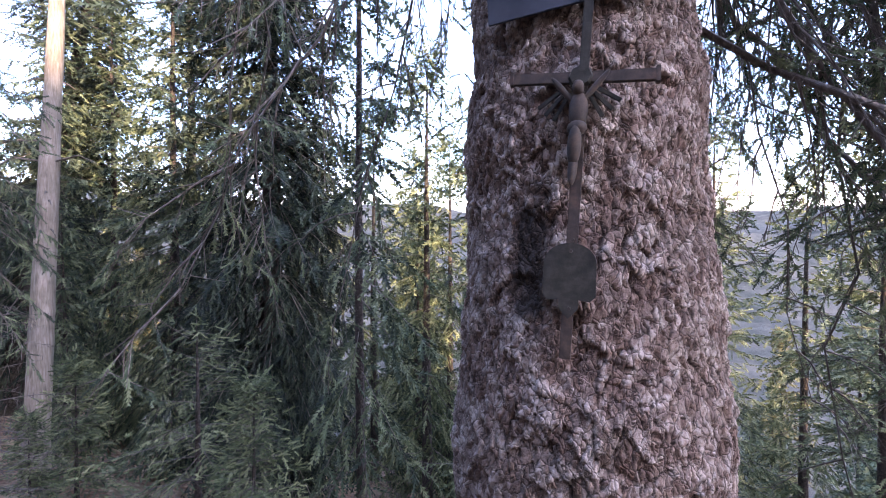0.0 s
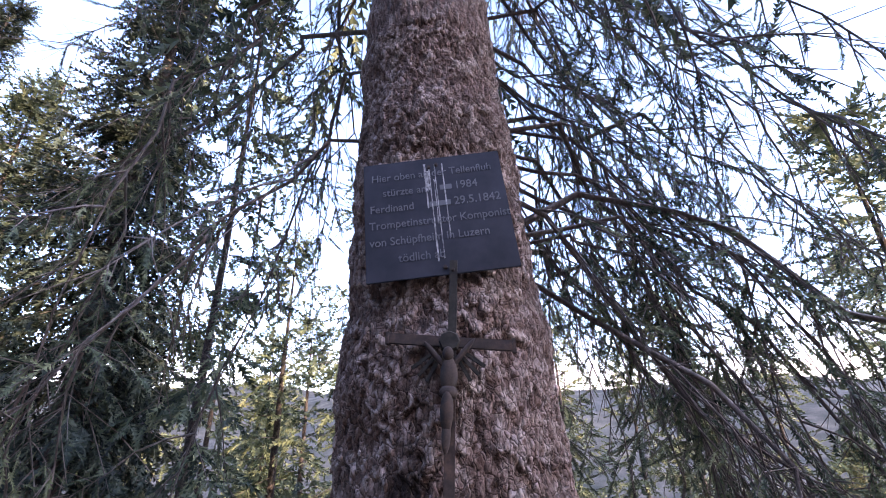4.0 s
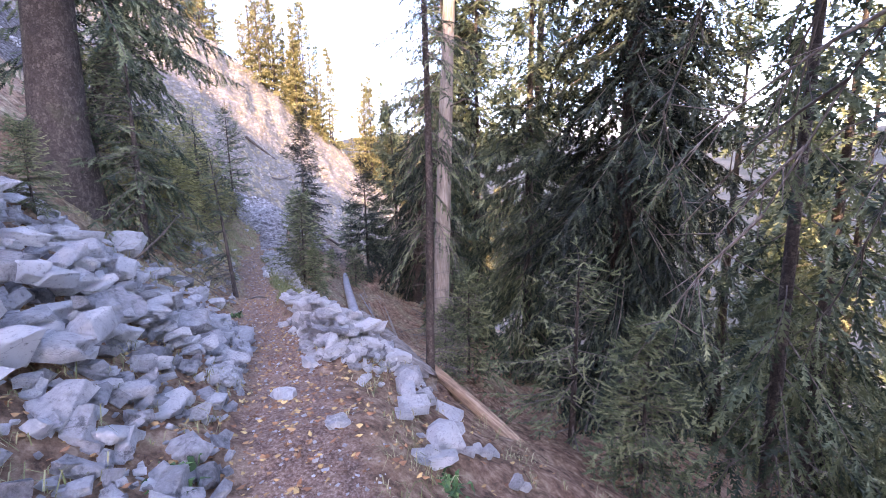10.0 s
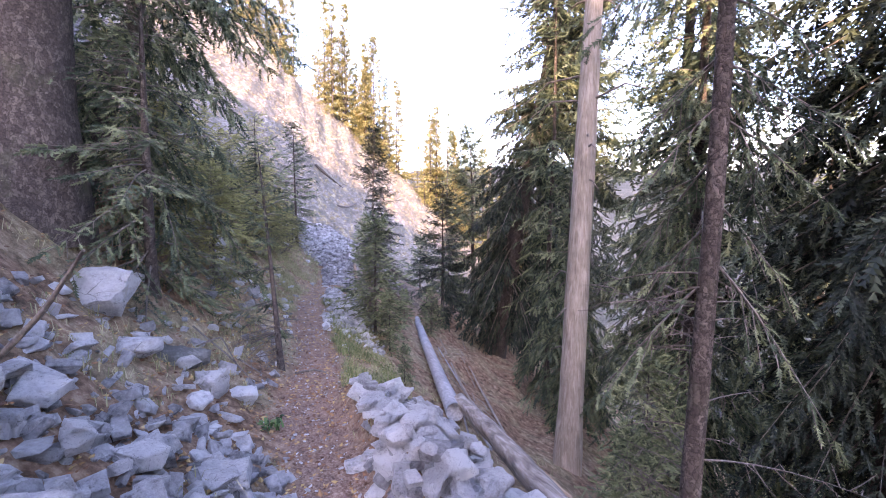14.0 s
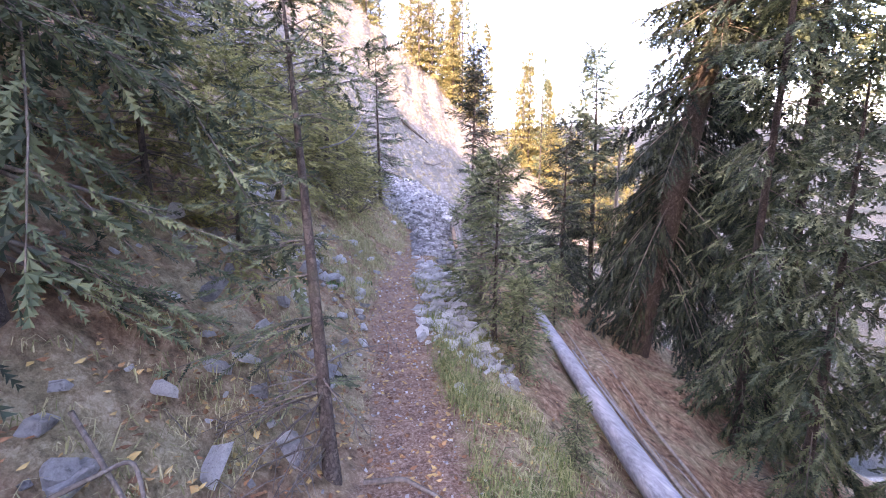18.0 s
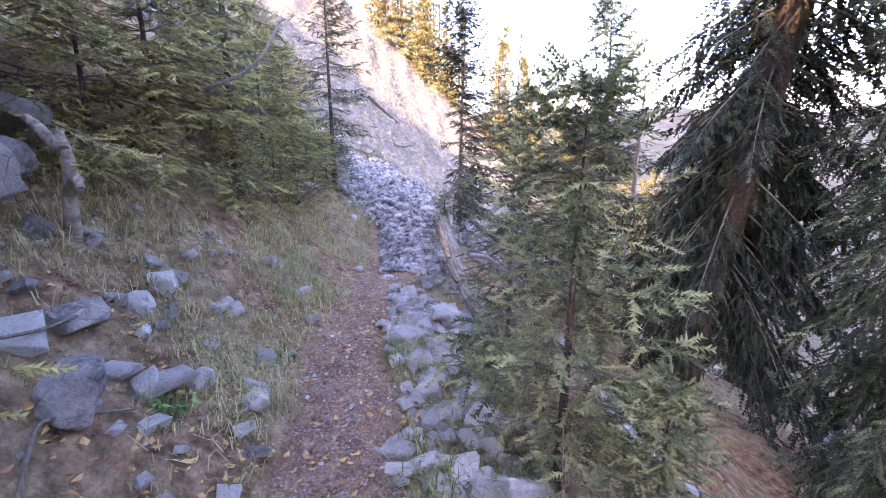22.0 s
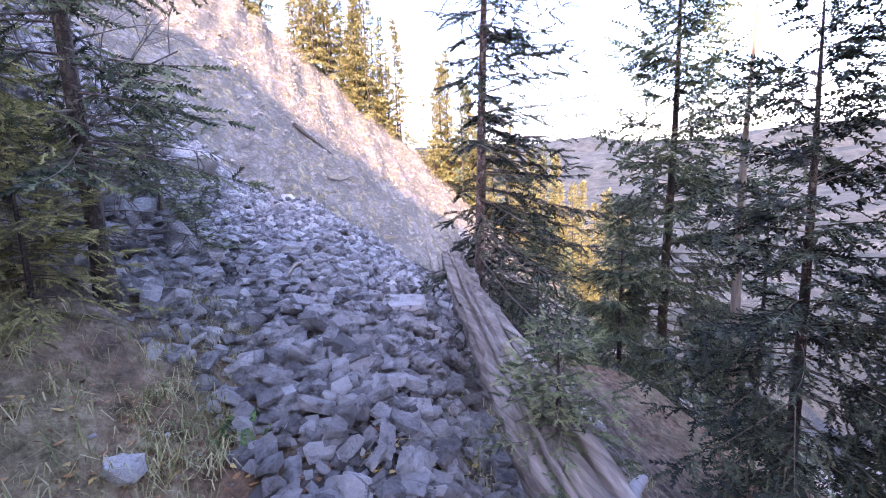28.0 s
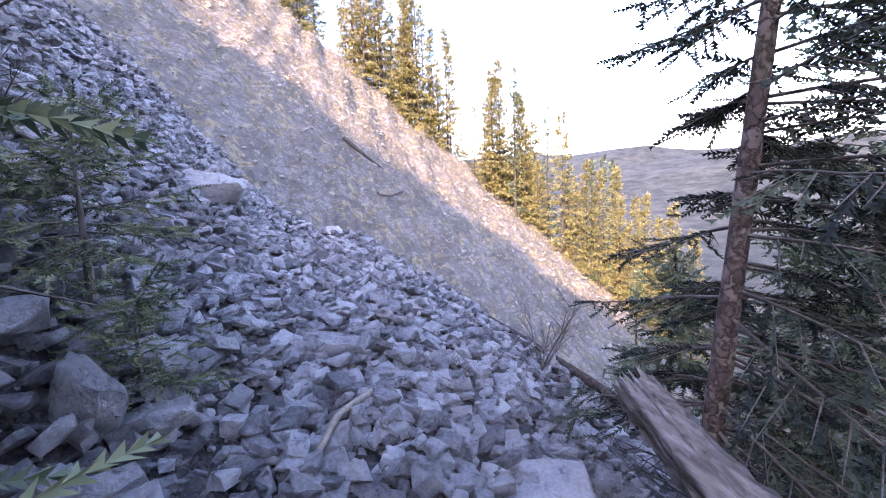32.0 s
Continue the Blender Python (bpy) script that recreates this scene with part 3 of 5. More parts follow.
    if limbs:
        v, f = tubes(limbs, 4 if lod == "near" else 3)
        child("branchwork", mesh_from("branchwork", v, f, M_TWIG), tree)["kind"] = "stuff"
    v, f = set_sprays(np.array(pos), np.array(way), np.array(siz), tuft or lod, seed)
    child("crown", mesh_from("crown", v, f, needle or M_NEEDLE, True), tree)
    if dead:
        twigs = []
        for b in range(dead):
            az, zz = rng.uniform(0, 6.283), rng.uniform(dead_low, max(low * 1.15, dead_low + 0.4))
            if open_to and abs((math.degrees(az) - open_to[0] + 180) % 360 - 180) < open_to[1]:
                continue
            L = dead_len * rng.uniform(0.35, 1.0)
            out = np.array([math.cos(az), math.sin(az), 0])
            t = np.linspace(0, 1, 6)
            p0 = at(zz)
            bend = np.cross(out, (0, 0, 1)) * rng.normal(0, 0.25)
            pts = p0 + L * (t[:, None] * out + (rng.uniform(-0.25, 0.2) * t - rng.uniform(0.05, 0.4) * t ** 2)[:, None] * np.array([0, 0, 1.0]) + (t ** 2)[:, None] * bend)
            r0 = 0.004 + 0.006 * L
            twigs.append((pts, r0 * (1 - 0.85 * t)))
            for j in range(int(5 + 7 * L)):
                q = rng.uniform(0.25, 1)
                c = np.array([np.interp(q, t, pts[:, i]) for i in range(3)])
                w2 = out * 0.5 + rng.normal(0, 0.5, 3) + np.array([0, 0, -0.35])
                l2 = rng.uniform(0.08, 0.35) * L
                e = c + w2 / np.linalg.norm(w2) * l2
                twigs.append((np.stack([c, (c + e) / 2 + rng.normal(0, 0.02, 3), e]), np.array([0.004, 0.003, 0.0015])))
        v, f = tubes(twigs, 3)
        child("brushwood", mesh_from("brushwood", v, f, M_TWIG), tree, "bare brittle lower branches")["kind"] = "stuff"
    return tree


# ---- ground ----
def axis_steps(fine_a, fine_b, step, far_a, far_b, grow):
    left, right, st = [fine_a], [fine_b], step
    while left[-1] > far_a:
        st *= grow
        left.append(left[-1] - st)
    st = step
    while right[-1] < far_b:
        st = st * grow if right[-1] < 28 or right[-1] > 75 else max(st, 0.6)
        right.append(right[-1] + st)
    return np.array(left[:0:-1] + list(np.arange(fine_a, fine_b, step)) + right)


gs = axis_steps(-3.0, 27.0, 0.11, -2500, 3500, 1.13)
gn = axis_steps(-4.5, 4.5, 0.09, -2600, 1500, 1.09)
ss, nn = np.meshgrid(gs, gn, indexing="ij")
gx, gy = xy(ss, nn)
gz, cover = land(gx, gy)
gi, gj = np.meshgrid(np.arange(len(gs) - 1), np.arange(len(gn) - 1), indexing="ij")
gw = len(gn)
quads = np.stack([gi * gw + gj, (gi + 1) * gw + gj, (gi + 1) * gw + gj + 1, gi * gw + gj + 1], -1).reshape(-1, 4)
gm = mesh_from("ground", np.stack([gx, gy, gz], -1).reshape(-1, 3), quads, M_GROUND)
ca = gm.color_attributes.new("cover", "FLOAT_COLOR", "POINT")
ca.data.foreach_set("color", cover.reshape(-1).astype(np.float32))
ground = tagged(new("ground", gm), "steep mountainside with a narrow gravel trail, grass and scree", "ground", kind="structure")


# ---- the old spruce with the memorial ----
def cells(a, b, seed):
    """Cell noise on a plane: distance to the border, a random value per cell, and a random slant across it."""
    ia, ib = np.floor(a).astype(int), np.floor(b).astype(int)
    best = np.full(a.shape, 9.0)
    second = np.full(a.shape, 9.0)
    val, slant = np.zeros(a.shape), np.zeros(a.shape)
    for da in (-1, 0, 1):
        for db in (-1, 0, 1):
            ca2, cb2 = ia + da, ib + db
            h1 = np.sin(ca2 * 127.1 + cb2 * 311.7 + seed) * 43758.5453
            h2 = np.sin(ca2 * 269.5 + cb2 * 183.3 + seed) * 43758.5453
            h1, h2 = h1 - np.floor(h1), h2 - np.floor(h2)
            dist = np.hypot(ca2 + h1 - a, cb2 + h2 - b)
            closer = dist < best
            second = np.where(closer, best, np.minimum(second, dist))
            val = np.where(closer, h1, val)
            slant = np.where(closer, (a - ca2 - h1) * (h2 - 0.5) * 1.4 - (b - cb2 - h2) * (0.4 + 0.8 * h1), slant)
            best = np.where(closer, dist, best)
    return second - best, val, slant


OLD_X, OLD_Y = 0.52, 1.60


def old_axis(z):
    return OLD_X + 0.0 * z, OLD_Y + 0.07 * (z - 1.5)


def old_radius(z):
    return np.maximum(0.43 - 0.027 * (z - 1.5), 0.03) + 0.30 * np.exp(-(np.maximum(z, -1.2) + 0.75) * 1.7)


def old_trunk_mesh():
    zs = np.concatenate([np.arange(-1.2, 0.3, 0.03), np.arange(0.3, 3.6, 0.0078), np.arange(3.6, 6, 0.04), np.linspace(6, 19, 30)])
    front = radians(-108)
    ths = np.concatenate([np.linspace(front - 1.75, front + 1.75, 310), np.linspace(front + 1.75, front + 2 * math.pi - 1.75, 42)[1:-1]])
    cnt = len(ths)
    zz, th = np.meshgrid(zs, ths, indexing="ij")
    R = old_radius(zz)
    arc = th * 0.42
    wob = 0.5 * waves(arc, zz, 0.33, 21)
    rag = 0.24 * waves(arc, zz * 0.6, 0.07, 22) + 0.12 * waves(zz, arc, 0.031, 27)
    rag2 = 0.24 * waves(arc + 3, zz * 0.6, 0.06, 29) + 0.12 * waves(zz, arc + 5, 0.03, 30)
    e1, v1, s1 = cells(arc / 0.042 + wob + rag, zz / 0.055 + wob + rag2, 3.0)
    e2, v2, s2 = cells(arc / 0.018 + wob * 2 - rag2, zz / 0.027 - wob + rag, 8.0)
    e3, v3, s3 = cells(arc / 0.10 + wob * 0.6 + 0.3 * waves(arc, zz, 0.5, 23), zz / 0.5, 5.0)
    plate = np.clip(e1 / 0.14, 0, 1)
    terr = 2.6 * (0.5 * waves(arc, zz * 0.6, 0.12, 41) + 0.35 * waves(zz * 0.7, arc, 0.06, 42)) + 2.2 * v1 + 0.5 * v2
    step = terr - np.floor(terr)
    rel = 0.002 * plate + 0.003 * (v1 - 0.4) * plate + 0.0045 * s1 * plate + 0.0045 * (np.floor(terr) + np.clip(step / 0.15, 0, 1)) + 0.003 * (v2 - 0.4) * np.clip(e2 / 0.05, 0, 1) + 0.002 * s2
    rel = rel + 0.012 * np.clip(e3 / 0.035, 0, 1) + 0.010 * (v3 - 0.5)
    R = R + (rel - 0.030) + 0.02 * waves(arc, zz, 0.9, 31)
    cx, cy = old_axis(zz)
    v = np.stack([cx + R * np.cos(th), cy + R * np.sin(th), zz], -1).reshape(-1, 3)
    i, j = np.meshgrid(np.arange(len(zs) - 1), np.arange(cnt), indexing="ij")
    jn = (j + 1) % cnt
    f = np.stack([i * cnt + j, i * cnt + jn, (i + 1) * cnt + jn, (i + 1) * cnt + j], -1).reshape(-1, 4)
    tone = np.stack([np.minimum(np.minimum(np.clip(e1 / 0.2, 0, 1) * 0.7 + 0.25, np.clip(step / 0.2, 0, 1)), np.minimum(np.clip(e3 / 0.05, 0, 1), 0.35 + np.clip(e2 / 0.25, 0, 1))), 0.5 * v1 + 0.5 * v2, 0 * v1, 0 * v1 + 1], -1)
    return v, f, tone


old_z = ground_z(OLD_X, OLD_Y)
old_tree = spruce("old_spruce", (OLD_X, OLD_Y, 0.0), 21, 0.3, 6.2, 3.0, 77, "mid", "huge old spruce with flaky bark beside the trail", gap=0.5, hang=0.95,
                  group="", per=4, size=0.3, open_to=(-128, 60), thin=0.8, lean=(0.0, 0.07))


def weeping_limb(rng, p0, az, L, rise, fall, leafy):
    """A long bowed limb with hanging side branches and twigs: wood lines and needle places."""
    out = np.array([math.cos(az), math.sin(az), 0])
    side = np.array([-out[1], out[0], 0])
    t = np.linspace(0, 1, 10)
    wig = rng.normal(0, 0.12)
    pts = p0 + L * (np.sqrt(t)[:, None] * 0.25 * out + t[:, None] * 0.6 * out + (rise * t - fall * t ** 2.2)[:, None] * np.array([0, 0, 1.0]) + (np.sin(t * 3.3 + wig * 9) * wig * 0.6)[:, None] * side)
    kink = np.cumsum(rng.normal(0, 0.045, (10, 3)), axis=0) * L
    pts = pts + kink - kink[:1]
    lines, pos, way = [(pts, (0.006 + 0.0046 * L) * (1 - 0.8 * t))], [], []
    for q in np.linspace(0.16, 1.0, int(9 * L)):
        c = np.array([np.interp(q, t, pts[:, i]) for i in range(3)])
        sd = rng.choice((-1, 1))
        w = out * rng.uniform(0.1, 0.7) + side * sd * rng.uniform(0.1, 0.8) + np.array([0, 0, -rng.uniform(0.15, 1.1)])
        w /= np.linalg.norm(w)
        l2 = rng.uniform(0.25, 0.95) * (1.15 - 0.6 * q)
        tt = np.linspace(0, 1, 5)
        sub = c + l2 * (tt[:, None] * w + (tt ** 2)[:, None] * np.array([0, 0, -0.35]) + rng.normal(0, 0.012, (5, 3)))
        lines.append((sub, 0.0065 * (1 - 0.75 * tt)))
        for k2 in range(int(6 + 11 * l2)):
            u = rng.uniform(0.2, 1)
            b = np.array([np.interp(u, tt, sub[:, i]) for i in range(3)])
            w3 = w * 0.6 + rng.normal(0, 0.45, 3) + np.array([0, 0, -0.35])
            w3 /= np.linalg.norm(w3)
            l3 = rng.uniform(0.07, 0.26)
            lines.append((np.stack([b, b + w3 * l3]), np.array([0.0025, 0.0012])))
            if rng.rand() < leafy:
                for e in np.arange(0.02, l3, 0.07):
                    pos.append(b + w3 * e)
                    way.append(w3 + rng.normal(0, 0.15, 3))
    return lines, pos, way


rng = np.random.RandomState(19)
for i in range(48):
    zz = rng.uniform(2.3, 6.6)
    az = radians((rng.uniform(-42, 20), rng.uniform(-30, 60), rng.uniform(-42, 40), rng.uniform(70, 172))[i % 4])
    L = rng.uniform(1.5, 3.5)
    p0 = np.array([0.32 * math.cos(az), 0.07 * (zz - 1.5) + 0.32 * math.sin(az), zz])
    lines, pos, way = weeping_limb(rng, p0, az, L, rng.uniform(-0.3, 0.2), rng.uniform(0.75, 1.55), rng.uniform(0.15, 0.6))
    v, f = tubes(lines, 4)
    limb = child("limb", mesh_from("limb", v, f, M_TWIG), old_tree)
    if pos:
        v, f = set_sprays(np.array(pos), np.array(way), rng.uniform(0.07, 0.12, len(pos)), "near", i)
        child("needles", mesh_from("needles", v, f, M_NEEDLE, True), limb)
old_bits = [o for o in old_tree.children if o.name.startswith("trunk")]
for o in old_bits:
    v, f, tone = old_trunk_mesh()
    v[:, 0] -= OLD_X
    v[:, 1] -= OLD_Y
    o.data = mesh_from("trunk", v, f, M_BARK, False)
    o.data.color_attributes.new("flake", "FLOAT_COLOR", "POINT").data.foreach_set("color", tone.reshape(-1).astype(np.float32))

# memorial plate
plaque = thing("memorial_plaque", (0.425, 1.262, 2.445), "black painted metal memorial plaque nailed to the bark", "plaque")
plaque.matrix_basis = pose(0.405, 1.262, 2.445, -5, 0, -21) @ pose(0, 0, 0, 0, -4.5, 0) @ pose(-0.027, 0, 0) @ Matrix.Diagonal((0.907, 1, 1, 1))


def slab(w, h, d, bevel=0.002):
    bm = bmesh.new()
    bmesh.ops.create_cube(bm, size=1.0)
    bmesh.ops.scale(bm, vec=(w, d, h), verts=bm.verts)
    bmesh.ops.bevel(bm, geom=bm.edges[:], offset=bevel, segments=2, affect="EDGES")
    return bm


part("plate", slab(0.585, 0.505, 0.008), M_PLAQUE, plaque)


def text_mesh(body, size):
    cu = bpy.data.curves.new("lettering", "FONT")
    cu.body, cu.size, cu.extrude, cu.align_x = body, size, 0.0012, "LEFT"
    ob = bpy.data.objects.new("lettering", cu)
    scene.collection.objects.link(ob)
    dg = bpy.context.evaluated_depsgraph_get()
    me = bpy.data.meshes.new_from_object(ob.evaluated_get(dg))
    scene.collection.objects.unlink(ob)
    bpy.data.objects.remove(ob)
    me.materials.clear()
    me.materials.append(M_LETTER)
    return me


for row, (x0, z0, words) in enumerate(((-0.26, 0.165, "Hier oben an der Tellenfluh"), (-0.215, 0.095, "st\u00fcrzte am"), (-0.27, 0.025, "Ferdinand"), (-0.275, -0.045, "Trompetinstruktor Komponist"),
                                       (-0.275, -0.115, "von Sch\u00fcpfheim in Luzern"), (-0.165, -0.185, "t\u00f6dlich ab"))):
    child("lettering", text_mesh(words, 0.0455), plaque, m=pose(x0, -0.0055, z0, 90, 0, 0))
child("lettering", text_mesh("1984", 0.049), plaque, m=pose(0.085, -0.0055, 0.095, 90, 0, 0))
child("lettering", text_mesh("29.5.1842", 0.049), plaque, m=pose(0.075, -0.0055, 0.025, 90, 0, 0))
for x0, z0, w in ((0.05, 0.108, 0.05), (0.02, 0.038, 0.085)):
    part("letter_bar", slab(w, 0.022, 0.002, 0.0004), M_LETTER, plaque, m=pose(x0, -0.005, z0))
rng = np.random.RandomState(4)
for x0, top, bot, w in ((-0.03, 0.225, 0.02, 0.007), (-0.012, 0.2, -0.2, 0.005), (0.012, 0.22, -0.19, 0.004), (0.045, 0.22, -0.11, 0.005), (-0.022, 0.19, 0.1, 0.011), (0.005, 0.15, -0.05, 0.003)):
    bm = bmesh.new()
    prev = None
    for z0 in np.linspace(top, bot, 12):
        w1 = w * rng.uniform(0.3, 0.7)
        now = (bm.verts.new((x0 - w1, 0, z0)), bm.verts.new((x0 + w1, 0, z0)))
        if prev:
            bm.faces.new((prev[0], prev[1], now[1], now[0]))
        prev = now
    part("streak", bm, M_STREAK, plaque, "whitish run-down streak", m=pose(0, -0.0062, 0))


def peg(rad, depth, seg=10):
    bm = bmesh.new()
    bmesh.ops.create_cone(bm, cap_ends=True, segments=seg, radius1=rad, radius2=rad * 0.8, depth=depth)
    return bm


for x0, z0 in ((-0.012, 0.205), (0.02, 0.215), (0.01, -0.225)):
    part("nail", peg(0.008, 0.012), M_IRON, plaque, m=pose(x0, -0.008, z0, 90, 0, 0))

# iron wayside cross
cross = thing("wayside_cross", (0.385, 1.205, 2.0), "rusty iron wayside cross fixed to the spruce trunk", "cross")
cross.matrix_basis = pose(0.385, 1.205, 2.0, -6, 0, -23) @ pose(0, 0, 0, 0, 1.0, 0)


def bar(a, b, w, d):
    """A flat iron bar between two points of the x-z plane."""
    bm = slab(w, math.hypot(b[0] - a[0], b[1] - a[1]), d, 0.0015)
    bmesh.ops.transform(bm, matrix=pose((a[0] + b[0]) / 2, 0, (a[1] + b[1]) / 2, 0, math.degrees(math.atan2(b[0] - a[0], b[1] - a[1])), 0), verts=bm.verts)
    return bm


part("upright_top", bar((0.012, -0.04), (0.022, 0.24), 0.026, 0.012), M_IRON_MOSS, cross, "mossy upper bar")
part("upright", bar((-0.012, -0.82), (0.01, -0.04), 0.030, 0.012), M_IRON, cross)
part("crossbar", bar((-0.19, -0.022), (0.0, -0.04), 0.032, 0.014), M_IRON, cross)
part("crossbar", bar((0.0, -0.04), (0.20, -0.058), 0.032, 0.014), M_IRON, cross)
part("end_cap", slab(0.012, 0.045, 0.02), M_IRON, cross, m=pose(0.2, 0, -0.058))
part("end_cap", slab(0.012, 0.04, 0.02), M_IRON, cross, m=pose(-0.19, 0, -0.022))
bm = peg(0.036, 0.016, 8)
part("boss", bm, M_IRON_MOSS, cross, m=pose(0.005, -0.01, -0.04, 90, 0, 0))
for a in (125, 138, 151, -125, -138, -151):
    part("ray", bar((0.05 * math.sin(radians(a)), 0.05 * math.cos(radians(a))), (0.135 * math.sin(radians(a)), 0.135 * math.cos(radians(a))), 0.011, 0.008), M_IRON_MOSS, cross, m=pose(0, 0, -0.04))
bm = bmesh.new()


def blob(bm, at, size, rx=0, ry=0):
    g = bmesh.ops.create_uvsphere(bm, u_segments=12, v_segments=8, radius=1.0)
    bmesh.ops.transform(bm, matrix=pose(*at, rx, ry, 0) @ Matrix.Diagonal((*size, 1)), verts=g["verts"])


blob(bm, (0.002, -0.035, -0.045), (0.017, 0.018, 0.022), 15, 0)
blob(bm, (0.004, -0.028, -0.105), (0.026, 0.018, 0.055))
blob(bm, (0.002, -0.030, -0.155), (0.027, 0.02, 0.022))
blob(bm, (-0.003, -0.034, -0.205), (0.019, 0.018, 0.06), 8, 3)
blob(bm, (-0.006, -0.028, -0.265), (0.013, 0.013, 0.05), -6, 2)
blob(bm, (-0.038, -0.026, -0.045), (0.009, 0.009, 0.055), 0, -38)
blob(bm, (0.046, -0.026, -0.042), (0.009, 0.009, 0.058), 0, 40)
part("figure", bm, M_IRON, cross, "small cast iron figure", m=pose(0, 0, -0.04), smooth_it=True)
bm = bmesh.new()
out = [(-0.078, -0.66), (-0.078, -0.56)] + [(-0.078 * math.cos(a), -0.56 + 0.062 * math.sin(a)) for a in np.linspace(0.15, 2.99, 12)] + [(0.078, -0.56), (0.078, -0.66), (0.062, -0.675), (0.03, -0.672), (0.028, -0.70), (0.0, -0.73), (-0.028, -0.70), (-0.03, -0.672), (-0.062, -0.675)]
fc = bm.faces.new([bm.verts.new((x0, 0, z0)) for x0, z0 in out])
ex = bmesh.ops.extrude_face_region(bm, geom=[fc])
bmesh.ops.translate(bm, vec=(0, -0.006, 0), verts=[g for g in ex["geom"] if isinstance(g, bmesh.types.BMVert)])
bmesh.ops.recalc_face_normals(bm, faces=bm.faces)
part("name_plate", bm, M_IRON_MOSS, cross, "rounded rusty plate", m=pose(-0.006, -0.012, -0.07) @ Matrix.Diagonal((0.88, 1, 0.88, 1)))
for x0, z0 in ((-0.004, -0.53), (0.012, -0.09), (-0.004, -0.685), (0.02, 0.2), (0.0, -0.5)):
    part("rivet", peg(0.006, 0.01), M_IRON, cross, m=pose(x0, -0.017, z0, 90, 0, 0))

# ---- stones ----
def stone_mesh(i, chips=5, rough=True):
    """A broken block: the hull of a jittered box with a few knocked-off corners, its faces slightly uneven."""
    rng = np.random.RandomState(500 + i)
    bm = bmesh.new()
    half = np.array((0.5, rng.uniform(0.3, 0.45), rng.uniform(0.17, 0.34)))
    for sx in (-1, 1):
        for sy in (-1, 1):
            for sz in (-1, 1):
                corner = np.array((sx, sy, sz)) * half * rng.uniform(0.42, 1.0, 3)
                bm.verts.new(corner)
    for _ in range(chips):
        p = rng.normal(0, 1, 3)
        bm.verts.new(p / np.abs(p).max() * half * rng.uniform(0.85, 1.05))
    bmesh.ops.convex_hull(bm, input=bm.verts[:])
    bmesh.ops.delete(bm, geom=[v for v in bm.verts if not v.link_faces], context="VERTS")
    if rough:
        bmesh.ops.triangulate(bm, faces=bm.faces[:])
        bmesh.ops.subdivide_edges(bm, edges=bm.edges[:], cuts=1, use_grid_fill=True)
        for v in bm.verts:
            v.co += Vector(noise.noise_vector(v.co * 5.0 + Vector((i, 0, 0)))) * 0.028
    me = bpy.data.meshes.new("stone")
    bm.to_mesh(me)
    bm.free()
    me.materials.append(M_STONE)
    return me


STONES = [stone_mesh(i, 3 + i % 5) for i in range(26)]
STONE_VF = []
for me in [stone_mesh(i, 2, False) for i in range(40, 60)]:
    co = np.array([v.co[:] for v in me.vertices])
    tri = np.array([t.vertices[:] for t in (me.calc_loop_triangles() or me.loop_triangles)])
    STONE_VF.append((co, tri))


def stone_pose(rng, p, size, tilt=25):
    return pose(p[0], p[1], p[2], rng.uniform(-tilt, tilt), rng.uniform(-tilt, tilt), rng.uniform(0, 360)) @ Matrix.Diagonal((size * rng.uniform(0.8, 1.35), size * rng.uniform(0.8, 1.2), size * rng.uniform(0.75, 1.15), 1))


def pile(name, count, area, sizes, seed, label, mound=0.2, category="rock pile", parent=None):
    """Stones over an area of the plan: area is (s0, s1, n at s0 from/to, n at s1 from/to)."""
    rng = np.random.RandomState(seed)
    s0, s1, a0, b0, a1, b1 = area
    c = spot((s0 + s1) / 2, (a0 + b0 + a1 + b1) / 4)
    heap = parent or thing(name, c, label, category)
    back = heap.matrix_basis.inverted()
    for i in range(count):
        q, w = rng.rand(), rng.rand()
        s = s0 + (s1 - s0) * q
        n = (a0 + (a1 - a0) * q) + ((b0 + (b1 - b0) * q) - (a0 + (a1 - a0) * q)) * w
        size = sizes[0] + (sizes[1] - sizes[0]) * rng.rand() ** 2.2
        lift = mound * math.sin(math.pi * min(1, max(0, q))) ** 0.5 * math.sin(math.pi * w) ** 0.7 * rng.rand()
        p = spot(s, n, size * 0.12 + lift)
        ob = new("stone", STONES[rng.randint(len(STONES))])
        ob.parent = heap
        ob.matrix_basis = back @ stone_pose(rng, p, size)
    return heap


def rubble(name, pts, sizes, seed, parent, tilt=35, material=None):
    """Many small stones joined into one mesh."""
    rng = np.random.RandomState(seed)
    V, F, b = [], [], 0
    for p, sz in zip(pts, sizes):
        co, tri = STONE_VF[rng.randint(len(STONE_VF))]
        m = np.array(stone_pose(rng, p, sz, tilt))
        V.append(co @ m[:3, :3].T + m[:3, 3])
        F.append(tri + b)
        b += len(co)
    ob = new(name, mesh_from(name, np.concatenate(V), np.concatenate(F), material or M_STONE, True))
    if parent:
        ob.parent = parent
    return ob


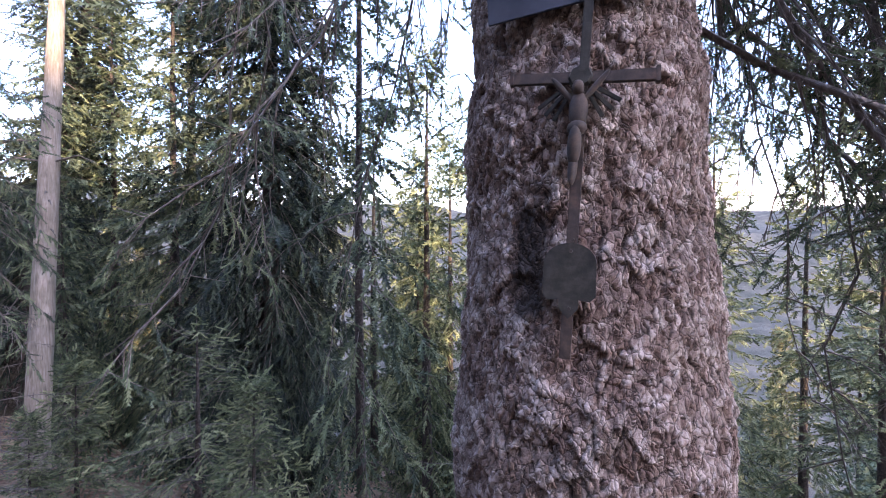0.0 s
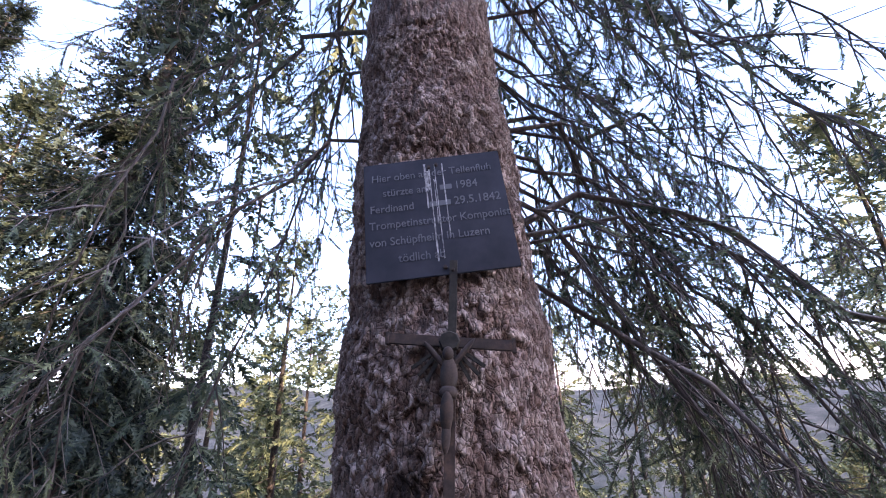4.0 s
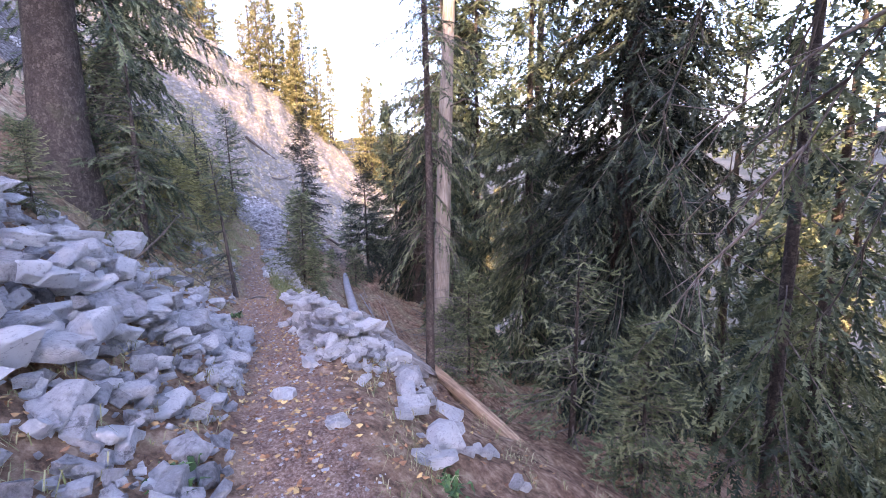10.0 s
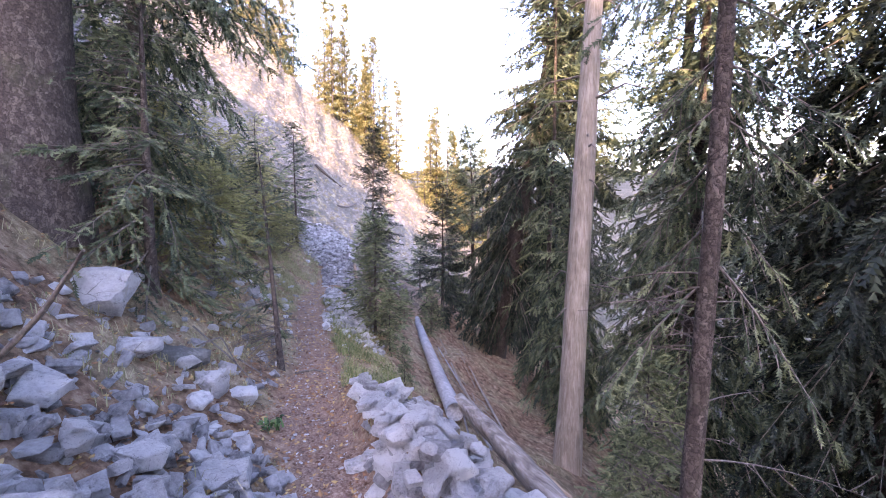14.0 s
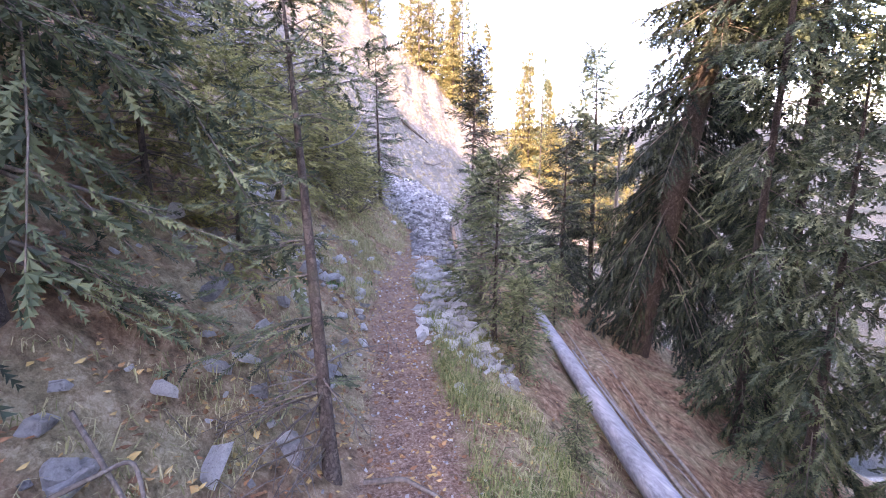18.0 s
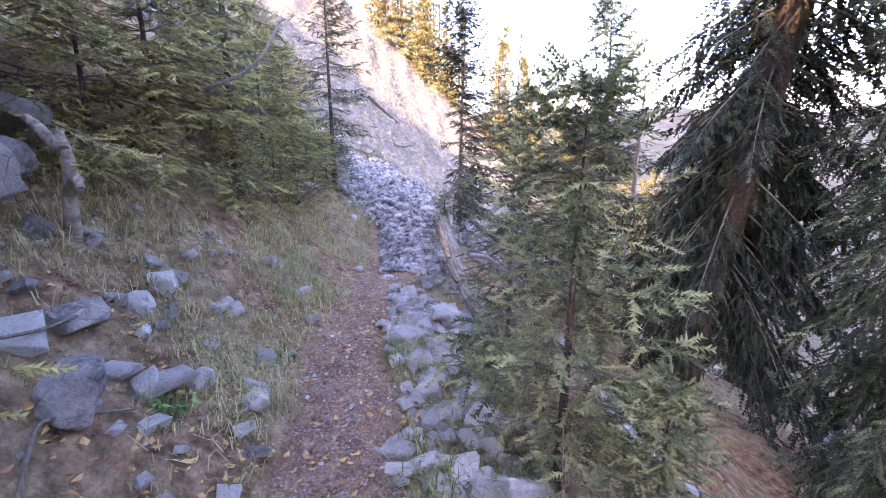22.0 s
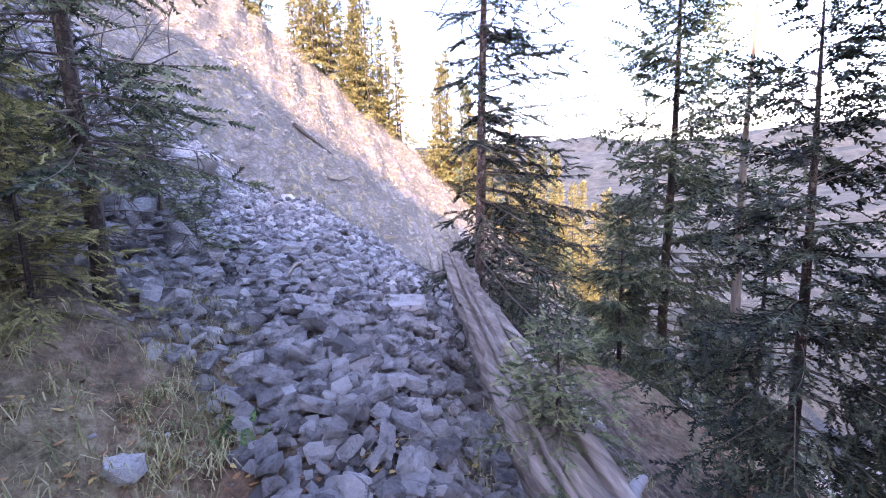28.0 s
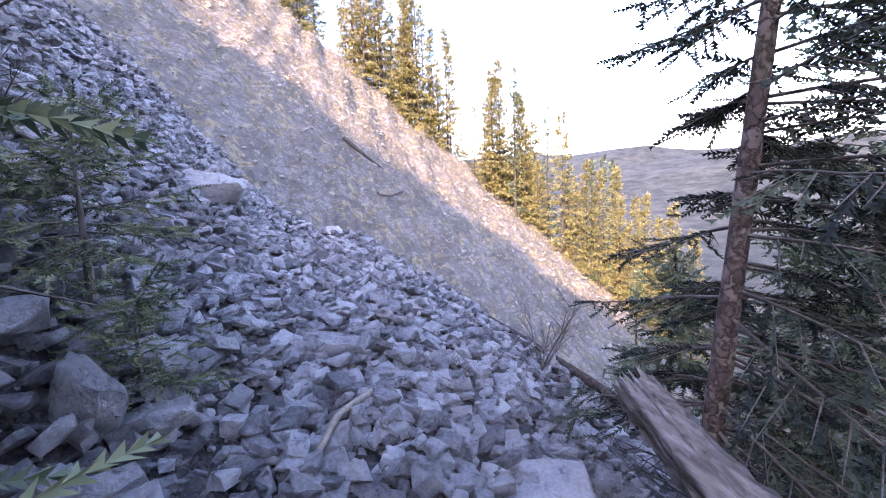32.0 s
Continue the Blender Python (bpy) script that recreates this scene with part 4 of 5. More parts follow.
# ---- fallen logs ----
def log_mesh(pts, rads, sides=18, rings=46, rough=0.06, seed=1, material=None, torn=0.0, groove=0.0):
    rng = np.random.RandomState(seed)
    pts, rads = np.array(pts, float), np.array(rads, float)
    t0, t = np.linspace(0, 1, len(pts)), np.linspace(0, 1, rings)
    P = np.stack([np.interp(t, t0, pts[:, i]) for i in range(3)], 1)
    for _ in range(3):
        P[1:-1] = (P[:-2] + 2 * P[1:-1] + P[2:]) / 4
    Rr = np.interp(t, t0, rads)
    v, f = tubes([(P, Rr)], sides)
    v = v.reshape(rings, sides, 3)
    ctr = P[:, None]
    ang = np.arange(sides) * (6.28318 / sides)
    k2 = 1 + rough * waves(t[:, None] * 9 + ang[None] * 0, ang[None] * 1.0 + t[:, None] * 0, 2.0, seed) + rough * rng.normal(0, 0.35, (rings, sides))
    if groove:
        gr = rng.rand(1, sides) ** 2 + 0.35 * rng.rand(rings, sides) + 0.5 * np.maximum(0, waves(t[:, None] * 5 + ang[None] * 0, ang[None] + 0 * t[:, None], 1.6, seed + 3))
        k2 = k2 * (1 - groove * gr)
    v = ctr + (v - ctr) * k2[..., None]
    if torn:
        tan = (P[-1] - P[-2]) / np.linalg.norm(P[-1] - P[-2])
        for w in (-1, -2, -3):
            v[w] += tan * rng.uniform(-torn, torn, (sides, 1)) * (1.0, 0.5, 0.25)[-w - 1]
    v = np.concatenate([v.reshape(-1, 3), [v[0].mean(0), v[-1].mean(0) - (P[-1] - P[-2]) * 1.2 * (torn > 0)]])
    cap = []
    nb = rings * sides
    for j in range(sides):
        jn = (j + 1) % sides
        cap.append((j, jn, nb))
        cap.append(((rings - 1) * sides + jn, (rings - 1) * sides + j, nb + 1))
    tri = np.concatenate([f[:, [0, 1, 2]], f[:, [0, 2, 3]], np.array(cap)])
    return mesh_from("log", v, tri, material or M_LOG)


def log(name, ends, rads, label, lifted=0.0, **kw):
    """ends: (s, n, height of the axis) along the log."""
    o = Vector((*xy(*ends[0][:2]), ends[0][2]))
    ob = thing(name, o, label, "log")
    pts = [np.array((*xy(s, n), z)) - np.array(o) for s, n, z in ends]
    child("stem", log_mesh(pts, rads, **kw), ob)
    return ob


log1 = log("fallen_log", [(9.6, -1.44, -1.5), (11.4, -1.74, -1.8), (14.9, -2.25, -2.1), (18.0, -2.75, -2.4)], [0.125, 0.12, 0.11, 0.10], "smooth grey barkless fallen log below the trail", rough=0.03, seed=3)
log2 = log("fallen_log", [(9.9, -1.6, -1.48), (8.2, -1.5, -1.17), (6.6, -1.42, -0.98), (5.3, -1.4, -0.9)], [0.10, 0.11, 0.12, 0.125], "broken brown fallen log lying beside the stone pile", rough=0.06, seed=4, material=M_ROT, torn=0.12, groove=0.1)
log3 = log("fallen_log", [(8.2, -1.85, -1.5), (6.6, -1.85, -1.3), (5.0, -2.0, -1.35), (4.4, -2.05, -1.38)], [0.06, 0.075, 0.085, 0.085], "thin reddish fallen log with broken end", rough=0.06, seed=5, material=M_ROT_IN, torn=0.1)
big_log = log("rotten_log", [(15.1, -0.92, -1.3), (16.2, -0.75, -0.87), (18.0, -0.80, -0.45), (19.7, -1.15, -0.30), (21.1, -1.45, -0.18)], [0.10, 0.12, 0.15, 0.16, 0.13], "thick split rotting log with grey fibrous wood", rough=0.1, seed=6, sides=56, rings=90, material=M_ROT, torn=0.12, groove=0.42)

for ends, rads, seed in (([(16.5, -0.66, -0.72), (17.1, -0.68, -0.58), (17.75, -0.72, -0.46)], [0.04, 0.065, 0.03], 61), ([(17.5, -0.87, -0.46), (18.4, -0.99, -0.30), (19.2, -1.12, -0.22)], [0.03, 0.06, 0.03], 62), ([(19.6, -1.02, -0.25), (20.3, -1.17, -0.15), (21.0, -1.33, -0.10)], [0.03, 0.055, 0.04], 63)):
    o = big_log.matrix_basis.translation
    child("split_piece", log_mesh([np.array((*xy(s, n), z)) - np.array(o) for s, n, z in ends], rads, sides=20, rings=30, rough=0.1, seed=seed, material=M_ROT_IN if seed == 61 else M_ROT, torn=0.12, groove=0.35), big_log, "orange crumbling inner wood" if seed == 61 else "")

# ---- trees ----
def tree_at(s, n, *a, sink=0.0, **kw):
    return spruce("spruce", spot(s, n, -sink), *a, **kw)


# along the downhill side
spruce("spruce", spot(6.1, -1.72), 9.0, 0.062, 2.3, 0.8, 11, "near", "slender dark spruce with sparse drooping twigs", gap=0.3, hang=0.9, dead=70, dead_low=0.3, dead_len=0.75, per=3, thin=0.75, size=0.11, open_to=(-60, 60), open_rel=0.25)
dead_tree = spot(10.05, -3.5)
spruce("spruce", spot(18.0, -5.6), 21, 0.33, 1.6, 2.7, 12, "mid", "tall dense spruce with hanging curtains of needles", gap=0.34, hang=0.95, lean=(0.11, 0.12), per=8, needle=M_NEEDLE_SHADED, open_to=(-55, 24), open_rel=0.3, dead=30, dead_len=1.4)
spruce("spruce", spot(24.0, -7.15), 11.5, 0.14, 0.6, 2.6, 13, "mid", "medium spruce with an airy crown on the slope", gap=0.28, hang=0.6, lean=(0.05, -0.11), per=6, size=0.2, dead=20, dead_len=0.9)
spruce("spruce", spot(20.92, -1.65), 5.4, 0.062, 0.75, 1.2, 14, "near", "slim spruce with a curved foot beside the rotten log", gap=0.15, hang=0.4, lean=(0.115, -0.06), per=7, dead=34, dead_low=0.4, dead_len=1.1, bark_m=M_BARK_RED, size=0.14, open_to=(243, 65), open_rel=0.55, needle=M_NEEDLE_SHADED)
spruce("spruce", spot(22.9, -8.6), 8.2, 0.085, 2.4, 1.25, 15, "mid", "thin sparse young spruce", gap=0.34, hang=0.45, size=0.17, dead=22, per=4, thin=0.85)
spruce("spruce", spot(20.0, -9.0), 9, 0.15, 0.6, 1.9, 16, "mid", "dark dense spruce further down the slope", gap=0.36, hang=0.8, per=6, needle=M_NEEDLE_SHADED)
spruce("spruce", spot(7.64, -6.74), 20, 0.27, 0.3, 2.8, 17, "mid", "dark tall spruce with hanging curtains of needles", gap=0.34, hang=1.1, per=8, needle=M_NEEDLE_SHADED)
spruce("spruce", spot(3.4, -4.4), 12, 0.068, 1.4, 1.2, 18, "mid", "slim spruce with bare lower trunk", gap=0.5, hang=0.9, per=3, dead=24, dead_len=0.9)
spruce("spruce", spot(5.2, -3.4), 2.7, 0.05, 0.3, 1.4, 19, "near", "young spruce with spreading grey-green boughs", gap=0.3, hang=0.35, per=4, size=0.14, needle=M_NEEDLE_YOUNG)
spruce("spruce", spot(1.6, -4.8), 3.2, 0.05, 0.2, 1.3, 20, "near", "young spruce below the old tree", gap=0.24, hang=0.35, per=4, size=0.14, needle=M_NEEDLE_YOUNG)
spruce("spruce", spot(2.4, -9.0), 16, 0.2, 0.6, 2.4, 21, "mid", "dark spruce on the lower slope", gap=0.4, hang=0.9, per=5)
spruce("spruce", spot(13.0, -8.4), 18, 0.24, 1.0, 2.6, 22, "mid", "tall spruce on the lower slope", gap=0.42, hang=0.9, per=5)
spruce("spruce", spot(14.4, -5.6), 14.0, 0.08, 0.9, 1.4, 23, "mid", "green spruce with drooping twigs on the slope", gap=0.5, hang=0.95, per=4, size=0.18, dead=14, dead_len=0.8)
for s, n, h, r, reach, seed, mat in ((10.6, -6.4, 14, 0.15, 2.1, 26, None), (12.4, -4.9, 6.0, 0.07, 1.0, 27, None), (15.8, -7.6, 15, 0.16, 2.2, 28, None)):
    spruce("spruce", spot(s, n), h, r, 0.8, reach, seed, "mid", "open spruce of the slope below the trail", gap=0.4, hang=0.95, per=6, size=0.22, needle=mat, dead=14, dead_len=0.9)
wood_src = spruce("spruce", spot(9.4, -13.0), 14, 0.17, 0.4, 2.4, 33, "mid", "drooping spruce in the wood below the trail", gap=0.55, hang=0.9, per=4, thin=0.85, size=0.32, group="wood spruces", needle=M_NEEDLE_YOUNG)
for s, n, k2, turn in ((5.6, -10.2, 0.9, 40), (3.4, -12.8, 1.0, 130), (7.0, -14.6, 1.0, 220), (0.4, -11.4, 0.8, 300), (5.0, -17.2, 1.1, 75), (1.2, -17.0, 1.0, 170), (10.0, -17.6, 1.0, 260), (-3.6, -14.4, 0.8, 10), (12.6, -13.0, 0.9, 95), (-6.4, -12.2, 0.7, 200), (9.0, -9.6, 0.75, 150), (-2.0, -19.5, 0.9, 330)):
    p = spot(s, n)
    c = copy_thing(wood_src, pose(p.x, p.y, p.z - 0.1, 0, 0, turn))
    c.scale = (k2, k2, k2)
for s, n, h, r, reach, seed in ((-4.6, -5.4, 8.5, 0.1, 1.6, 34), (-3.4, -9.5, 9, 0.1, 1.9, 35), (-7.5, -9.5, 10, 0.12, 2.0, 36), (-1.4, -13.5, 12, 0.14, 2.0, 37)):
    spruce("spruce", spot(s, n), h, r, 0.3, reach, seed, "mid", "green spruce further down beyond the old tree", gap=0.4, hang=0.5, per=4, size=0.25, needle=M_NEEDLE_YOUNG)
# half-hidden behind the scree edge
spruce("spruce", spot(24.3, -4.3), 3.6, 0.05, 0.2, 1.3, 38, "mid", "rusty tinged spruce at the scree's lower edge", gap=0.22, hang=0.6, per=6, size=0.18, dead=20, dead_len=0.8)
spruce("spruce", spot(19.3, -4.0), 5.0, 0.06, 0.2, 1.45, 40, "mid", "dark young spruce below the rotten log", gap=0.24, hang=0.5, per=6, size=0.17, needle=M_NEEDLE_SHADED)
spruce("spruce", spot(23.2, -5.4), 4.2, 0.06, 0.2, 1.4, 39, "mid", "dark spruce below the scree", gap=0.24, hang=0.6, per=6, size=0.17)
# young spruces crowding the trail's outer edge
young = spruce("young_spruce", spot(13.1, -0.8), 2.4, 0.035, 0.3, 0.68, 31, "near", "young green spruce crowding the trail edge", gap=0.14, hang=0.25, per=7, needle=M_NEEDLE_YOUNG, group="young spruces", size=0.15, tuft="bushy")
for s, n, k2, turn in ((8.3, -3.4, 0.9, 10), (3.9, -3.2, 0.8, 110), (7.6, -2.6, 0.55, 220), (12.5, -1.0, 0.5, 200), (10.7, -0.95, 0.26, 40), (16.6, -2.9, 0.6, 150), (6.4, 2.25, 0.36, 300), (16.3, -2.0, 0.4, 250)):
    p = spot(s, n)
    c = copy_thing(young, pose(p.x, p.y, p.z, 0, 0, turn))
    c.scale = (k2, k2, k2)
spruce("young_spruce", Vector((*xy(18.1, -0.84), -0.40)), 0.42, 0.016, 0.04, 0.13, 32, "near", "bushy seedling spruce growing on the rotten log", gap=0.05, hang=0.15, per=7, needle=M_NEEDLE_YOUNG, group="young spruces", size=0.055, tuft="bushy")
spruce("young_spruce", spot(14.28, -0.8), 2.45, 0.034, 0.3, 0.62, 30, "near", "young dark green spruce with a clear reddish trunk", gap=0.17, hang=0.3, per=6, size=0.12, group="young spruces", bark_m=M_BARK_RED, dead=14, dead_len=0.5)
# uphill side
spruce("spruce", spot(9.2, 2.85), 16, 0.35, 4.2, 2.6, 41, "mid", "thick spruce with a swept foot on the bank", gap=0.5, hang=0.8, per=4, lean=(0.02, 0.03), flare=0.45)
spruce("spruce", spot(10.26, 2.95), 8, 0.13, 0.9, 2.3, 42, "mid", "leaning spruce with long dark drooping boughs", gap=0.36, hang=0.9, per=4, lean=(-0.22, 0.28), dead=14, dead_len=1.5, size=0.18)
spruce("spruce", spot(9.82, 0.79), 2.9, 0.042, 0.5, 0.85, 43, "near", "small spruce with bare dead lower branches at the trail", gap=0.2, hang=0.4, per=4, thin=0.8, dead=26, dead_low=0.1, dead_len=0.9, lean=(-0.24, 0.01), size=0.11, open_to=(63, 70), open_rel=0.62, tuft="bushy", bark_m=M_BARK_DARK)
spruce("spruce", spot(9.5, 2.0), 3.6, 0.06, 0.3, 1.35, 47, "near", "dark shaggy spruce behind the little trailside tree", gap=0.2, hang=0.6, per=6, size=0.15, open_to=(63, 50), open_rel=1.0, tuft="bushy")
bush = spruce("young_spruce", spot(15.4, 2.3), 2.3, 0.035, 0.1, 1.15, 44, "near", "bushy yellowish green spruce on the bank", gap=0.19, hang=0.35, per=7, dead=14, dead_len=0.6, dead_low=0.1, needle=M_NEEDLE_BANK, group="young spruces", size=0.15, tuft="near")
for s, n, k2, turn in ((16.5, 2.2, 0.8, 70), (14.3, 2.7, 1.0, 160), (12.6, 3.2, 1.1, 240), (20.3, 2.1, 0.7, 65), (19.4, 1.9, 0.75, 280), (17.6, 1.9, 0.85, 300), (11.3, 2.4, 0.9, 20), (11.9, 1.95, 0.75, 100), (14.6, 2.4, 0.7, 35), (15.8, 1.75, 0.42, 190), (16.8, 1.6, 0.4, 310), (18.9, 2.3, 0.85, 130), (19.2, 1.75, 0.4, 210), (19.15, 1.2, 0.4, 30), (18.2, 1.6, 0.6, 340)):
    p = spot(s, n)
    c = copy_thing(bush, pose(p.x, p.y, p.z, 0, 0, turn))
    c.scale = (k2, k2, k2)
spruce("spruce", spot(19.6, 1.1), 4.2, 0.048, 0.9, 0.85, 45, "near", "thin half-dead little spruce on the bank", gap=0.2, hang=0.3, per=5, dead=24, dead_len=0.7)
spruce("young_spruce", spot(21.45, 1.3), 0.95, 0.022, 0.3, 0.42, 46, "near", "small scraggy spruce among the stones", gap=0.07, hang=0.2, per=5, size=0.1, group="young spruces", needle=M_NEEDLE_YOUNG, bark_m=M_TWIG)
spruce("young_spruce", spot(21.1, 0.95), 0.45, 0.012, 0.03, 0.2, 48, "near", "tiny spruce seedling between stones", gap=0.05, hang=0.1, per=4, size=0.08, group="young spruces", needle=M_NEEDLE_YOUNG, bark_m=M_TWIG)
spruce("spruce", spot(16.2, 1.85), 3.4, 0.06, 1.9, 0.8, 49, "near", "half-dead spruce bristling with broken brown twigs", gap=0.22, hang=0.4, per=4, dead=60, dead_low=0.2, dead_len=0.75, size=0.13, needle=M_NEEDLE_BANK)
# bare standing dead trunk
snag = thing("dead_tree", dead_tree, "standing dead trunk with pale bare wood", "tree", turn=0)
pts = [(0.0, -0.02, -0.4), (-0.03, 0.1, 1.0), (-0.15, 0.43, 4.0), (-0.29, 0.86, 8.0), (-0.43, 1.28, 12.0)]
child("trunk", log_mesh(pts, [0.25, 0.195, 0.175, 0.14, 0.09], rough=0.035, seed=9, material=M_DEADWOOD, rings=60, sides=20), snag)

spike = thing("dead_tree", spot(22.2, -6.9), "thin bare dead trunk with a few snapped twigs", "tree")
child("trunk", log_mesh([(0, 0, -0.4), (0.05, 0.03, 3.0), (0.02, 0.1, 6.0), (0.1, 0.12, 8.7)], [0.10, 0.08, 0.05, 0.012], rough=0.05, seed=19, material=M_DEADWOOD, rings=40, sides=10), spike)
for i in range(16):
    z0, a = 2.2 + 0.38 * i, 2.4 * i
    o2 = np.array([math.cos(a), math.sin(a), -0.25])
    v, f = tubes([(np.stack([np.array([0.03, 0.05, z0]), np.array([0.03, 0.05, z0]) + o2 * (0.75 - 0.07 * i / 2)]), np.array([0.012, 0.004]))], 5)
    child("branch_stub", mesh_from("branch_stub", v, f, M_TWIG), spike)

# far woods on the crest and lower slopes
far_a = spruce("spruce", (-60, 60, -30), 13, 0.16, 0.6, 2.7, 51, "far", "sunlit spruce on the crest of the slope", size=0.5, taper=1.1, gap=0.75, hang=0.3, per=6, needle=M_NEEDLE_SUNLIT, group="crest spruces")
far_b = spruce("spruce", (-62, 60, -30), 15, 0.18, 1.5, 1.7, 52, "far", "slender spruce on the crest of the slope", size=0.45, taper=1.1, gap=0.8, hang=0.4, per=5, needle=M_NEEDLE, group="crest spruces", thin=0.85)
far_c = spruce("spruce", (-64, 60, -30), 17, 0.2, 0.8, 2.7, 53, "far", "dark spruce of the lower forest", gap=0.65, hang=0.9, per=5, group="forest spruces")
rng = np.random.RandomState(60)


def plant(src_t, x, y, k2, wide=1.0):
    c = copy_thing(src_t, pose(x, y, ground_z(x, y) - 0.1, 0, 0, rng.uniform(0, 360)))
    c.scale = (k2 * wide, k2 * wide, k2)


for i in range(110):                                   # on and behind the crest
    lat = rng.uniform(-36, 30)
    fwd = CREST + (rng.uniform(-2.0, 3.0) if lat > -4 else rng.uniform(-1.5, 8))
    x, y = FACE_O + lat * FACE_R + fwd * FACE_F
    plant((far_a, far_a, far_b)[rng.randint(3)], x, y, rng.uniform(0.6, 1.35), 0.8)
for i in range(24):                                   # forest below the trail
    x, y = xy(rng.uniform(6.5, 19), rng.uniform(-34, -12))
    plant(far_c, x, y, rng.uniform(0.55, 0.9))
for i in range(46):                                   # valley side beyond the old tree
    x, y = xy(rng.uniform(-40, -2), rng.uniform(-52, -16))
    plant((far_c, far_a)[i % 2], x, y, rng.uniform(0.7, 1.0))
for i in range(14):                                   # sparser trees towards the gully
    x, y = xy(rng.uniform(22, 48), rng.uniform(-40, -15))
    plant(far_b, x, y, rng.uniform(0.5, 0.8))
for o in (far_a, far_b, far_c):
    p = spot(30 + 3 * (o is far_b) + 6 * (o is far_c), -30)
    o.matrix_basis = pose(p.x, p.y, p.z, 0, 0, 30)

# ---- stone piles and scree ----
pile("rock_pile", 300, (3.3, 6.95, 0.68, 2.8, 0.40, 2.3), (0.09, 0.33), 71, "heap of pale grey limestone blocks on the uphill side", 0.3)
pile("rock_pile", 300, (4.9, 8.8, -0.14, -1.1, -0.02, -1.05), (0.09, 0.29), 72, "stacked pale grey limestone along the trail edge", 0.35)
pile("rock_pile", 30, (3.2, 5.2, -0.5, -1.3, -0.35, -1.2), (0.07, 0.32), 73, "loose limestone blocks at the trail edge", 0.1)
pile("rock_pile", 210, (12.2, 15.6, 0.1, -0.55, 0.1, -0.8), (0.07, 0.27), 74, "grey limestone blocks shoring the trail edge", 0.12)
pile("loose_stones", 42, (10.8, 15.2, 0.85, 2.6, 0.95, 1.9), (0.05, 0.28), 75, "scattered limestone in the grassy bank", 0.0, "stones")
pile("loose_stones", 24, (7.6, 10.2, 0.9, 2.2, 0.9, 2.4), (0.07, 0.28), 76, "scattered limestone among roots on the bank", 0.05, "stones")
scree = thing("scree", spot(21, 0), "field of loose pale grey limestone blocks", "scree", kind="structure")
pile("", 190, (16.6, 20.0, -0.05, -0.6, 0.25, -0.85), (0.05, 0.17), 77, "", 0.05, parent=scree)
pile("", 230, (19.5, 23.8, 1.1, -1.1, 2.6, -1.4), (0.06, 0.18), 78, "", 0.05, parent=scree)
rng = np.random.RandomState(79)
pts, sz = [], []
for i in range(27000):
    s = 16.4 + 11.3 * rng.rand() ** (0.85 if i % 2 else 1.2)
    n = rng.uniform(-2.6, 7.5) if i % 2 else rng.uniform(-1.6, 3.0)
    if s < 19.6 and n > 0.25 + 0.9 * max(0, s - 18.6) * rng.rand() or (s < 20 and n < -1.0):
        continue
    pts.append((s, n))
    sz.append(0.045 + 0.135 * rng.rand() ** 1.7)
pts = np.array(pts)
pts = spots(pts[:, 0], pts[:, 1], np.array(sz) * rng.uniform(-0.15, 0.5, len(sz)))
tagged(rubble("scree_rubble", pts, sz, 80, None), "carpet of small broken limestone", "rubble", kind="stuff")
pts, sz = [], []
for i in range(9000):
    lat, fwd = rng.uniform(-42, 22), 14 + 38 * rng.rand() ** 0.8
    pts.append(FACE_O + lat * FACE_R + fwd * FACE_F)
    sz.append(0.08 + 0.34 * rng.rand() ** 3)
pts = np.array(pts)
pts = np.column_stack([pts, land(pts[:, 0], pts[:, 1])[0] + np.array(sz) * 0.05])
tagged(rubble("slope_rubble", pts, sz, 81, None, material=M_STONE_TAN), "broken limestone scattered over the steep slope", "rubble", kind="stuff")


# ---- grass and litter ----
def blades(name, pts, lens, seed, material, label, category, per=9, wide=0.0032, spread=1.3):
    rng = np.random.RandomState(seed)
    P = np.repeat(np.array(pts), per, axis=0) + rng.normal(0, 0.035, (len(pts) * per, 3)) * (1, 1, 0)
    Ln = np.repeat(np.array(lens), per) * rng.uniform(0.5, 1.2, len(P))
    az = rng.uniform(0, 6.283, len(P))
    out = np.stack([np.cos(az), np.sin(az), np.zeros(len(P))], 1)
    side = np.stack([-np.sin(az), np.cos(az), np.zeros(len(P))], 1)
    bend = rng.uniform(0.2, 1.0, len(P)) * spread
    mid = P + Ln[:, None] * (out * bend[:, None] * 0.35 + np.array([0, 0, 0.55]))
    tip = P + Ln[:, None] * (out * bend[:, None] * 1.0 + np.array([0, 0, 0.75])[None] * np.maximum(0.1, 1 - 0.5 * bend[:, None]))
    w = wide * rng.uniform(0.6, 1.3, len(P))[:, None]
    P = P - np.array([0, 0, 0.02])
    V = np.stack([P - side * w, P + side * w, mid + side * w * 0.8, mid - side * w * 0.8, tip], 1).reshape(-1, 3)
    b = (np.arange(len(P)) * 5)[:, None]
    F = np.concatenate([b + np.array([[0, 1, 2]]), b + np.array([[0, 2, 3]]), b + np.array([[3, 2, 4]])])
    return tagged(new(name, mesh_from(name, V, F, material, True)), label, category, kind="stuff")


